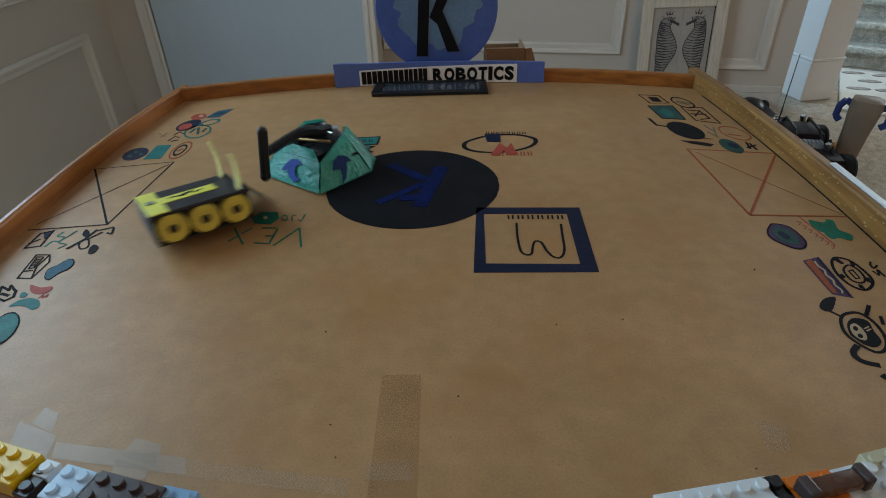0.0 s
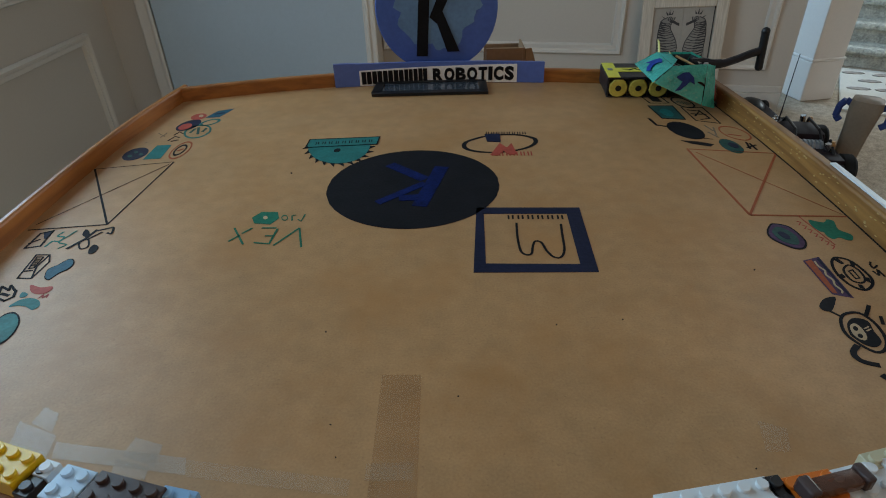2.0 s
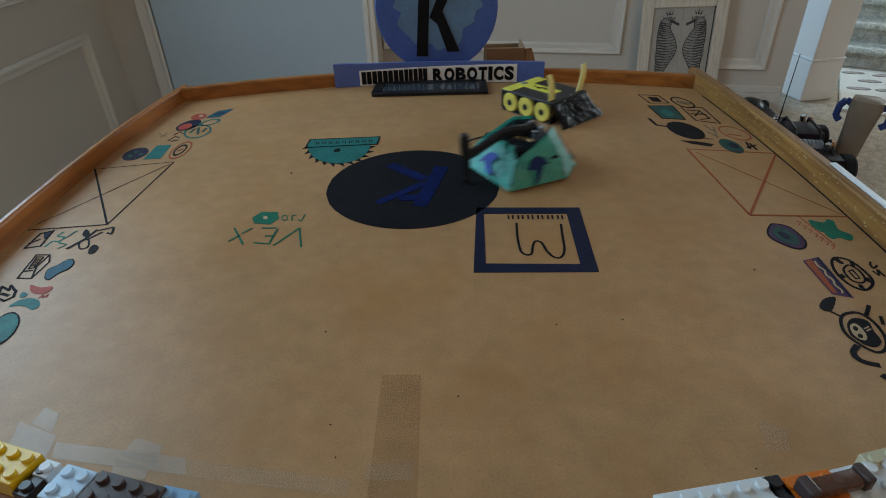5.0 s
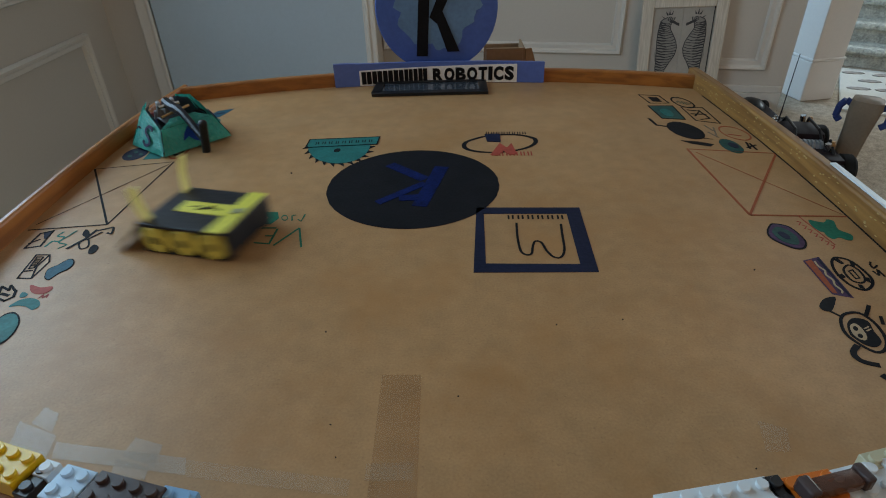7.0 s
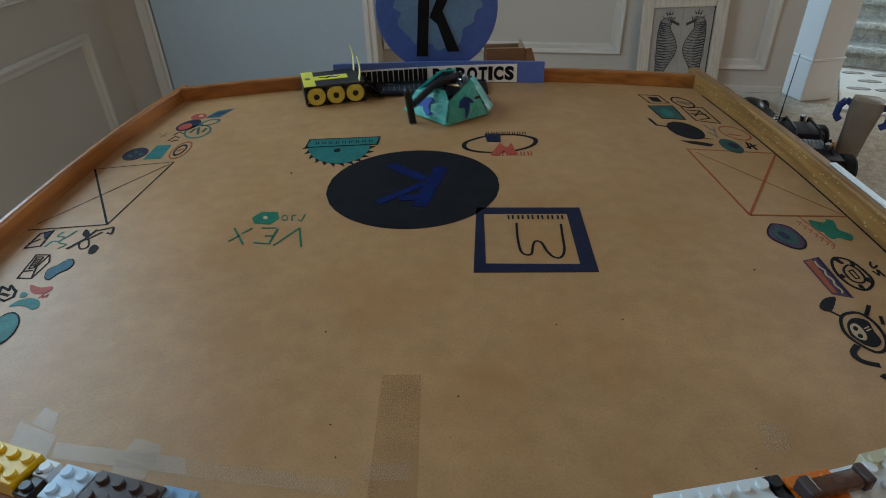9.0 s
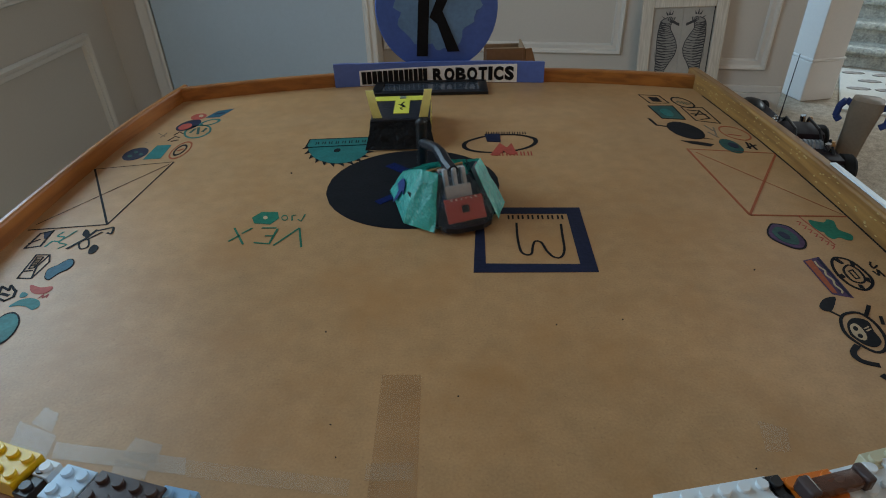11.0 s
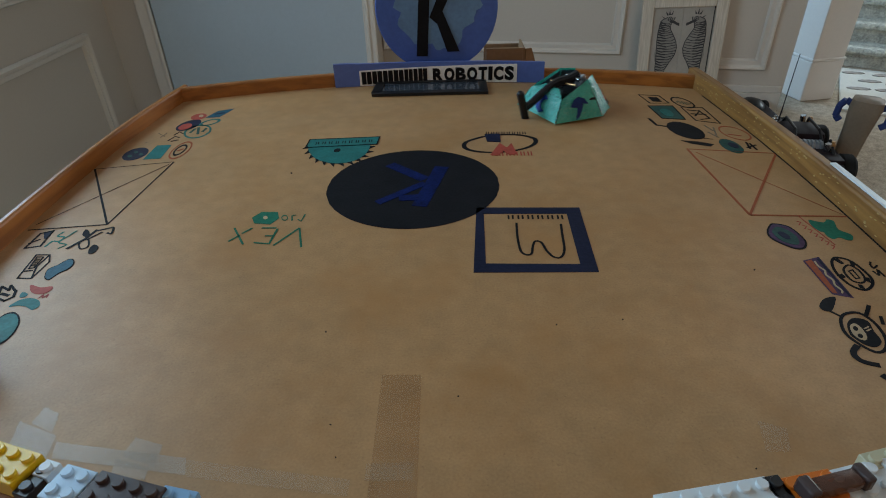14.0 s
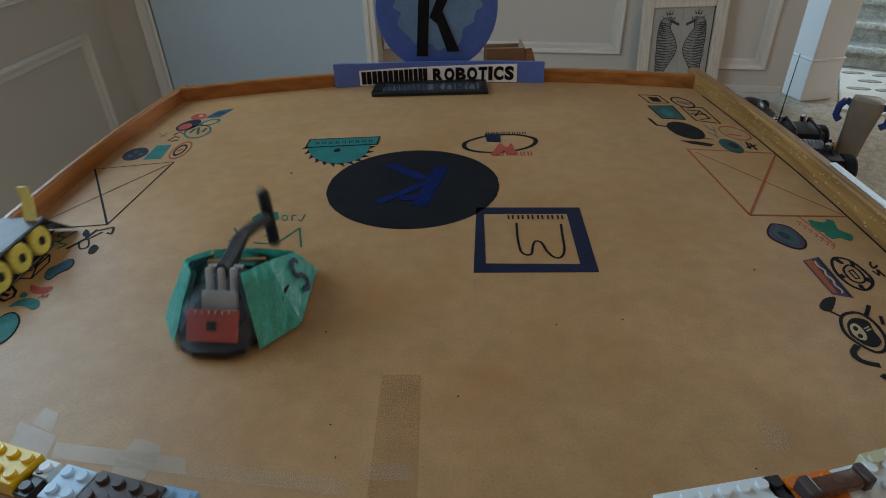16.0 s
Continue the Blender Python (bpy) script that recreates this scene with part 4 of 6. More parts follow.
drawn_line('drawn_outline', INK_BLACK, [(-0.2890, 0.1788), (-0.2931, 0.2087), (-0.2828, 0.2083), (-0.2778, 0.1989), (-0.2786, 0.1781)], 0.0012, 1, True)
drawn_line('drawn_stroke', INK_BLACK, [(-0.2828, 0.2083), (-0.2836, 0.1930), (-0.2786, 0.1781)], 0.0011, 1.3, False)
drawn_line('drawn_stroke', INK_BLACK, [(-0.2836, 0.1880), (-0.2899, 0.1872)], 0.0011, 1.6, False)
drawn_line('drawn_outline', INK_BLACK, [(-0.2880, 0.1905), (-0.2908, 0.2058), (-0.2858, 0.2055), (-0.2846, 0.1915)], 0.0009, 1.3, True)
drawn_bars('drawn_bars', INK_BLACK, (-0.2868, 0.1930), (-0.2882, 0.2040), 3, 0.0030, 0.50, 1)
drawn_blob('drawn_bean', INK_BLACK, [(-0.2710, 0.1812), (-0.2732, 0.1892), (-0.2690, 0.1946), (-0.2658, 0.2012), (-0.2616, 0.2018), (-0.2575, 0.1953), (-0.2577, 0.1885), (-0.2620, 0.1832), (-0.2645, 0.1757), (-0.2684, 0.1772)], 1)
drawn_blob('drawn_bean', INK_TEALBLUE, [(-0.2706, 0.1818), (-0.2724, 0.1888), (-0.2686, 0.1938), (-0.2653, 0.2000), (-0.2620, 0.2006), (-0.2584, 0.1951), (-0.2586, 0.1889), (-0.2626, 0.1840), (-0.2650, 0.1768), (-0.2682, 0.1780)], 2)
drawn_blob('drawn_blob', INK_RED, [(-0.2715, 0.1648), (-0.2741, 0.1703), (-0.2655, 0.1670), (-0.2586, 0.1680), (-0.2564, 0.1655), (-0.2574, 0.1607), (-0.2623, 0.1592), (-0.2678, 0.1611)], 1)
drawn_line('drawn_stroke', INK_RED, [(-0.2600, 0.1545), (-0.2585, 0.1587), (-0.2572, 0.1548), (-0.2556, 0.1590), (-0.2548, 0.1552)], 0.0008, 1, False)
drawn_blob('drawn_blob', INK_TEAL, [(-0.2746, 0.1463), (-0.2716, 0.1530), (-0.2657, 0.1551), (-0.2584, 0.1525), (-0.2543, 0.1467), (-0.2566, 0.1423), (-0.2630, 0.1459), (-0.2695, 0.1472)], 1)
drawn_blob('drawn_blob', INK_TEAL, [(-0.2738, 0.1566), (-0.2749, 0.1618), (-0.2701, 0.1600), (-0.2701, 0.1564)], 1)
drawn_line('drawn_outline', INK_BLACK, [(-0.2890, 0.1562), (-0.2935, 0.1690), (-0.2861, 0.1648), (-0.2879, 0.1701), (-0.2805, 0.1634), (-0.2781, 0.1570), (-0.2816, 0.1528)], 0.0018, 1, True)
drawn_line('drawn_stroke', INK_BLACK, [(-0.2892, 0.1611), (-0.2820, 0.1584)], 0.0024, 1, False)
drawn_oval('drawn_disc', INK_BLACK, (-0.2640, 0.1242), (0.0060, 0.0073), (0.0080, -0.0147), 0.00, 1)
drawn_oval('drawn_spot', INK_TEAL, (-0.2640, 0.1242), (0.0056, 0.0062), (0.0070, -0.0131), 0.00, 2)
drawn_patch('tape_strip', TAPE_CLEAR, [(-0.1998, 0.0587), (-0.1895, 0.0542), (-0.1868, 0.0421), (-0.2007, 0.0482)], 2)
drawn_patch('tape_strip', TAPE_CLEAR, [(-0.2076, 0.0498), (-0.1833, 0.0400), (-0.1806, 0.0256), (-0.2036, 0.0343)], 2)
drawn_patch('tape_strip', TAPE_CLEAR, [(-0.1425, 0.0379), (-0.1269, 0.0328), (-0.1264, 0.0209), (-0.1442, 0.0270)], 2)
drawn_patch('tape_strip', TAPE_CLEAR, [(-0.1464, 0.0257), (-0.1283, 0.0203), (-0.1275, 0.0136), (-0.1446, 0.0164)], 2)
drawn_patch('tape_strip', TAPE_CLEAR, [(-0.1811, 0.0361), (-0.1124, 0.0250), (-0.1094, 0.0156), (-0.1779, 0.0265)], 2)
drawn_patch('tape_strip', TAPE_FAINT, [(-0.1120, 0.0240), (-0.0323, 0.0115), (-0.0325, 0.0030), (-0.1086, 0.0147)], 2)
drawn_patch('tape_strip', TAPE_FAINT, [(-0.0260, 0.0198), (-0.0038, 0.0199), (-0.0040, 0.0103), (-0.0258, 0.0108)], 3)
drawn_patch('tape_strip', TAPE_TAN, [(-0.0235, 0.0773), (-0.0017, 0.0766), (-0.0016, 0.0018), (-0.0236, 0.0022)], 1)
drawn_patch('tape_strip', TAPE_FAINT, [(0.1651, 0.0405), (0.1767, 0.0350), (0.1724, 0.0220), (0.1610, 0.0223)], 2)
drawn_oval('speck', INK_BLACK, (0.0181, 0.0605), (0.0005, -0.0000), (-0.0000, -0.0005), 0.00, 1)
drawn_oval('speck', INK_BLACK, (-0.0606, 0.1142), (0.0006, -0.0000), (0.0001, -0.0006), 0.00, 1)
drawn_oval('speck', INK_BLACK, (0.1197, 0.1195), (0.0005, -0.0000), (-0.0002, -0.0006), 0.00, 1)
drawn_oval('speck', INK_BLACK, (0.2214, 0.1681), (0.0006, -0.0000), (-0.0004, -0.0008), 0.00, 1)
drawn_oval('speck', INK_BLACK, (-0.1306, 0.3402), (0.0009, -0.0001), (0.0003, -0.0015), 0.00, 1)
drawn_oval('speck', INK_BLACK, (-0.0409, 0.0239), (0.0004, -0.0000), (0.0001, -0.0004), 0.00, 1)
drawn_oval('speck', INK_BLACK, (0.0789, 0.1161), (0.0005, -0.0000), (-0.0001, -0.0006), 0.00, 1)
drawn_oval('speck', INK_BLACK, (-0.0465, 0.0435), (0.0005, -0.0000), (0.0001, -0.0004), 0.00, 1)
drawn_oval('speck', INK_BLACK, (0.1522, 0.0133), (0.0004, -0.0000), (-0.0002, -0.0004), 0.00, 1)



# ---- toy bricks along the near rail ----
def stud_brick(cols, rows, x, y, yaw, material, label, tall=0.0096, base=TOP + 0.0168):
    """A toy building brick: hollow-looking body and one stud for each unit; x, y: its middle."""
    b = thing("toy_brick", pose(x, y, base, 0, 0, yaw), label, "toy brick", "toy bricks along the rail")
    part("body", box((cols * 0.008 - 0.0002, rows * 0.008 - 0.0002, tall), (0, 0, tall / 2), 0.0003, segments=1), material, b)
    first = None
    for i in range(cols):
        for j in range(rows):
            m = pose((i - (cols - 1) / 2) * 0.008, (j - (rows - 1) / 2) * 0.008, tall)
            if first is None:
                first = part("stud", lathe([(0.0024, -0.0004), (0.0024, 0.0015), (0.0022, 0.0018)], 18), material, b, m=m, smooth=True)
            else:
                again(first, m, b)
    return b


stud_brick(6, 2, -0.1865, 0.0084, -18.0, BRICK_YELLOW, 'yellow plastic toy brick on the near rail', 0.0096)
stud_brick(1, 2, -0.1599, -0.0016, -18.0, BRICK_BLACK, 'black plastic toy brick on the near rail', 0.0064)
stud_brick(1, 1, -0.1572, 0.0028, -18.0, BRICK_WHITE, 'white plastic toy brick on the near rail', 0.0075)
stud_brick(2, 2, -0.1423, -0.0064, -17.0, BRICK_ICE, 'clear icy blue toy brick on the near rail', 0.0096)
stud_brick(4, 2, -0.1183, -0.0120, -16.0, BRICK_BROWN, 'dark brown plastic toy brick on the near rail', 0.0096)
stud_brick(2, 1, -0.0969, -0.0110, -13.0, BRICK_BLUE, 'light blue plastic toy brick on the near rail', 0.0064)
stud_brick(6, 2, 0.1180, -0.0182, 9.0, BRICK_WHITE, 'white plastic toy plate on the near rail', 0.0064)
stud_brick(1, 2, 0.1436, -0.0144, 10.0, BRICK_BLACK, 'black plastic toy brick on the near rail', 0.0064)
stud_brick(3, 2, 0.1572, -0.0137, 11.0, BRICK_ORANGE, 'orange plastic toy brick on the near rail', 0.0064)
stud_brick(4, 2, 0.1808, -0.0096, 13.0, BRICK_WHITE, 'white plastic toy plate on the near rail', 0.0064)
stud_brick(2, 1, 0.1918, 0.0003, 13.0, BRICK_TAN, 'pale tan plastic toy brick on the near rail', 0.0070)
amber = thing('amber_tube', pose(0.1628, -0.0138, TOP + 0.0232, 0, 0, 13), 'dark amber clear plastic bar with a square end on the bricks', 'toy part')
part('bar', box((0.021, 0.0075, 0.0062), (0.001, 0, 0.0036), 0.0018), BRICK_AMBER, amber, smooth=True)
part('end_cap', box((0.0050, 0.0090, 0.0078), (-0.0120, 0, 0.0043), 0.0012), BRICK_BROWN, amber)
part('end_cap', box((0.0040, 0.0088, 0.0074), (0.0130, 0, 0.0042), 0.0012), BRICK_BROWN, amber)



# ---- sign at the back of the arena ----
def sign():
    s = thing("arena_sign", pose(0.0058, 0.6275, 0), "blue round sign with a black emblem above a lettered band", "sign")
    flat = Matrix.Translation((0, 0, 0.8385)) @ Matrix.Rotation(radians(90), 4, "X")
    r = 0.0775
    part("disc", lathe([(r - 0.001, -0.003), (r, -0.002), (r, 0.002), (r - 0.001, 0.003)], 64), SIGN_BLUE, s, m=flat, smooth=True)
    pts = []
    for k in range(60):
        a = 2 * math.pi * k / 60
        q = 0.050 + 0.004 * math.sin(5 * a + 1) + 0.003 * math.sin(11 * a) + random.uniform(-0.0012, 0.0012)
        pts.append((q * 1.06 * math.copysign(abs(math.cos(a)) ** 1.25, math.cos(a)), q * math.copysign(abs(math.sin(a)) ** 1.25, math.sin(a))))
    part("pale_shape", slab(pts, 0.0031, 0.0037), SIGN_PALE, s, "pale blue ragged shape", flat)
    for lift_by, pts in enumerate((((-0.0215, -0.0520), (-0.0070, -0.0520), (-0.0060, 0.06), (-0.0195, 0.06)), ((-0.006, -0.004), (0.004, -0.012), (0.036, 0.06), (0.020, 0.06)), ((0.001, -0.004), (0.0105, 0.003), (0.0345, -0.0470), (0.0185, -0.0470)))):
        part("emblem_bar", slab([(x - 0.0030 + 0.06 * z, z - 0.0055) for x, z in pts], 0.0038, 0.0046 + 0.0002 * lift_by), INK_BLACK, s, "black bar of the emblem", flat)
    return s


sign()
band = thing("sign_band", pose(0.0067, 0, TOP), "blue band with black lettering on white paper", "sign")


def bent(x0, x1, low, high, out, thick, n=16):
    """An upright strip that follows the back rail; low and high give its edges for 0..1."""
    bm = bmesh.new()
    rows = []
    for k in range(n + 1):
        x = x0 + (x1 - x0) * k / n
        y = back_y(x + 0.0067) - out
        rows.append([bm.verts.new(p) for p in ((x, y, low(k / n)), (x, y, high(k / n)), (x, y + thick, high(k / n)), (x, y + thick, low(k / n)))])
    for a, c in zip(rows, rows[1:]):
        for k in range(4):
            bm.faces.new((a[k], a[(k + 1) % 4], c[(k + 1) % 4], c[k]))
    bm.faces.new(rows[0][::-1]), bm.faces.new(rows[-1])
    return bm


part("band_board", bent(-0.135, 0.1355, lambda f: 0.0003, lambda f: 0.0290 - 0.0022 * f + (0.0012 if f < 0.12 else 0), 0.0045, 0.004), SIGN_BAND, band)
part("paper_label", bent(-0.1030, 0.1010, lambda f: 0.0008, lambda f: 0.0204 + 0.0039 * f, 0.0050, 0.0004), PAPER, band, "white paper label")
def on_band(x, out=0.0052):
    """A pose on the band's face: x along it, y up, z towards the arena."""
    mid = x + 0.0067
    slope = math.degrees(math.atan2(back_y(mid + 0.004) - back_y(mid - 0.004), 0.008))
    return Matrix.Translation((x, back_y(mid) - out, 0)) @ pose(0, 0, 0, 90, 0, slope)


def letter(char, wide, tall):
    """One heavy letter as a mesh, wide by tall, standing on its base line."""
    curve = bpy.data.curves.new("letter", "FONT")
    curve.body, curve.offset, curve.extrude, curve.resolution_u = char, 0.055, 0.05, 3
    ob = bpy.data.objects.new("letter", curve)
    data = ob.to_mesh()
    bm = bmesh.new()
    bm.from_mesh(data)
    ob.to_mesh_clear()
    bpy.data.objects.remove(ob)
    bpy.data.curves.remove(curve)
    xs, ys = [v.co.x for v in bm.verts], [v.co.y for v in bm.verts]
    for v in bm.verts:
        v.co = ((v.co.x - min(xs)) / (max(xs) - min(xs)) * wide - wide / 2, (v.co.y - min(ys)) / (max(ys) - min(ys)) * tall, v.co.z * 0.004)
    return bm


# the first word as plain bars, the second in letters
at = -0.1010
for i, w in enumerate((1.1, 1.1, 1.1, 1.1, 0.95, 0.5, 1.0)):
    step = w * 0.0865 / 6.85
    x, half = at + step / 2, step / 2 - 0.0006
    low, high = 0.0026 + 0.0003 * i / 6, 0.0186 + 0.0016 * i / 6
    for lo, hi in ((-half, -half * 0.07), (half * 0.07, half)) if w > 0.6 else ((-half, half),):
        part("lettering_bar", slab([(lo, low), (hi, low), (hi, high), (lo, high)], -0.0002, 0.0004), INK_BLACK, band, m=on_band(x))
    at += step
at = -0.0085
for i, (char, w) in enumerate(zip("ROBOTICS", (1.1, 1.1, 1.1, 1.1, 0.95, 0.5, 1.05, 1.0))):
    step = w * 0.1065 / 7.9
    part("letter", letter(char, step - 0.0013, 0.0168 + 0.0014 * i / 7), INK_BLACK, band, m=on_band(at + step / 2) @ Matrix.Translation((0, 0.0030 + 0.0004 * i / 7, 0.0002)))
    at += step

bracket = thing("sign_bracket", pose(-0.0045, 0.582, TOP), "black framed clear plastic bracket before the sign", "bracket")
for a, b, w in (((-0.0725, -0.0205), (0.0725, -0.0215), 0.011), ((-0.0695, 0.021), (0.0705, 0.021), 0.008), ((-0.068, -0.02), (-0.065, 0.022), 0.011), ((0.0675, -0.02), (0.0675, 0.022), 0.010)):
    part("frame_bar", slab(ribbon([a, b], w), 0.0005, 0.004 if a[1] < 0 else 0.0046), BLACK_PLASTIC, bracket)
part("clear_panel", slab([(-0.062, -0.016), (0.062, -0.016), (0.062, 0.017), (-0.062, 0.017)], 0.0006, 0.003), SMOKED, bracket, "smoked clear panel")

carton = thing("cardboard_box", pose(0.101, 0.665, 0.735), "open brown cardboard box behind the sign", "box")
part("box_wall", box((0.05, 0.003, 0.046), (-0.005, -0.012, 0.023), 0.0006), CARDBOARD, carton)
part("box_wall", box((0.003, 0.05, 0.046), (0.0215, 0.012, 0.023), 0.0006), CARDBOARD, carton)
part("box_wall", box((0.05, 0.003, 0.040), (-0.005, 0.038, 0.020), 0.0006), CARDBOARD, carton)
part("flap", slab([(0, 0), (0.020, -0.001), (0.009, 0.030), (0, 0.030)], -0.001, 0.001), CARDBOARD, carton, m=pose(0.0235, -0.012, 0.0145, 90, 0, 20))
part("flap", slab([(0, 0), (0.04, 0), (0.034, 0.012), (0.004, 0.012)], -0.001, 0.001), CARDBOARD, carton, m=pose(-0.025, -0.010, 0.046, -70, 0, 0))


# ---- things in the room ----
def picture():
    m = NORTH @ pose(1.418, -0.075, 0.09, -3, -2.5, 0)
    p = thing("framed_picture", m, "pale wooden frame with two ink seahorses on grey boards", "picture")
    w, h, t = 0.352, 0.435, 0.050
    for x in (-(w - t) / 2, (w - t) / 2):
        part("frame_side", box((t, 0.025, h), (x, 0, h / 2), 0.004), FRAME_WOOD, p)
    for z in (t / 2, h - t / 2):
        part("frame_side", box((w - 2 * t, 0.023, t), (0, 0, z), 0.004), FRAME_WOOD, p)
    part("backing", box((w - 2 * t + 0.01, 0.003, h - 2 * t + 0.01), (0, 0.0095, h / 2)), ART_INK, p)
    for k in range(4):
        part("art_board", box((0.0612, 0.006, h - 2 * t), (-0.0945 + 0.0616 * k, 0.004, h / 2), 0.001), ART_GREY, p, "grey board")
    # spine of a seahorse: offset towards its back, height, half width
    spine = [(0.000, 0.355, 0.013), (0.012, 0.345, 0.021), (0.021, 0.328, 0.020), (0.023, 0.308, 0.020), (0.018, 0.285, 0.027), (0.010, 0.255, 0.034), (0.006, 0.225, 0.036), (0.008, 0.195, 0.033), (0.016, 0.165, 0.025), (0.023, 0.135, 0.018), (0.026, 0.105, 0.013), (0.020, 0.078, 0.010), (0.008, 0.066, 0.007)]
    fine = rounded([(q[0], q[1]) for q in spine], 4)
    half = [1.18 * v for v in [spine[min(i // 4, 11)][2] * (1 - i % 4 / 4) + spine[min(i // 4 + 1, 12)][2] * (i % 4 / 4) for i in range(len(fine))]]
    flat = pose(0, 0.0005, 0, 90, 0, 0)
    for side in (-1, 1):
        def at(x, z):
            return side * (0.050 + x), z - 0.010
        bm = bmesh.new()
        for i in range(len(fine) - 1):
            (x0, z0), (x1, z1), r0, r1 = fine[i], fine[i + 1], half[i], half[i + 1]
            for e in (-1, 1):
                slab(ribbon([at(x0 + e * r0, z0), at(x1 + e * r1, z1)], 0.0034), 0.0007, 0.0013, bm)
        outline = [at(x - r, z) for (x, z), r in zip(fine, half)] + [at(x + r, z) for (x, z), r in zip(fine, half)][::-1]
        wash = slab(outline if side > 0 else outline[::-1], 0.0, 0.0005)
        # bands across the body, thicker towards the back
        for k in range(26):
            f = 7 + k * (len(fine) - 9) / 26
            i = int(f)
            x, z, r = fine[i][0], fine[i][1] + (f - i) * (fine[i + 1][1] - fine[i][1]), half[i]
            line = [at(x + r * q, z + 0.007 * (q * q - 0.6) + 0.002 * math.sin(5 * q + k * 1.7)) for q in (-0.95, -0.5, 0.0, 0.5, 0.95)]
            slab(ribbon(line[:3], 0.0030), 0.0007, 0.0013, bm), slab(ribbon(line[2:], 0.0056), 0.0007, 0.0013, bm)
        slab(ribbon([at(0.004, 0.342), at(-0.014, 0.334), at(-0.030, 0.326)], 0.0105), 0.0006, 0.0010, bm)
        slab([at(-0.029, 0.333), at(-0.036, 0.330), at(-0.036, 0.319), at(-0.029, 0.320)], 0.0006, 0.0010, bm)
        ring = [at(0.004 + 0.0085 * math.cos(a * math.pi / 6), 0.348 + 0.0085 * math.sin(a * math.pi / 6)) for a in range(13)]
        slab(ribbon(ring[:7], 0.003), 0.0007, 0.0014, bm), slab(ribbon(ring[6:], 0.003), 0.0007, 0.0014, bm)
        slab([at(0.004 + 0.0035 * math.cos(a * math.pi / 4), 0.348 + 0.0035 * math.sin(a * math.pi / 4)) for a in range(8)], 0.0007, 0.0014, bm)
        for x, z, dx, dz in ((0.000, 0.366, -0.006, 0.016), (0.008, 0.366, 0.002, 0.022), (0.016, 0.364, 0.010, 0.018), (0.028, 0.352, 0.014, 0.010), (0.035, 0.336, 0.012, 0.004)):
            slab([at(x - 0.004, z), at(x + 0.004, z - 0.001), at(x + dx, z + dz)], 0.0007, 0.0013, bm)
        fin = [at(0.040, 0.235), at(0.052, 0.222), at(0.056, 0.195), at(0.050, 0.165), at(0.040, 0.168), at(0.038, 0.20)]
        part("ink_fin", slab(fin, 0.0, 0.0004), ART_SHADE, p, "grey wash", flat)
        part("ink_wash", wash, ART_SHADE, p, "grey wash", flat)
        part("ink_drawing", bm, ART_INK, p, "black ink drawing of a seahorse", flat)
    return p


picture()


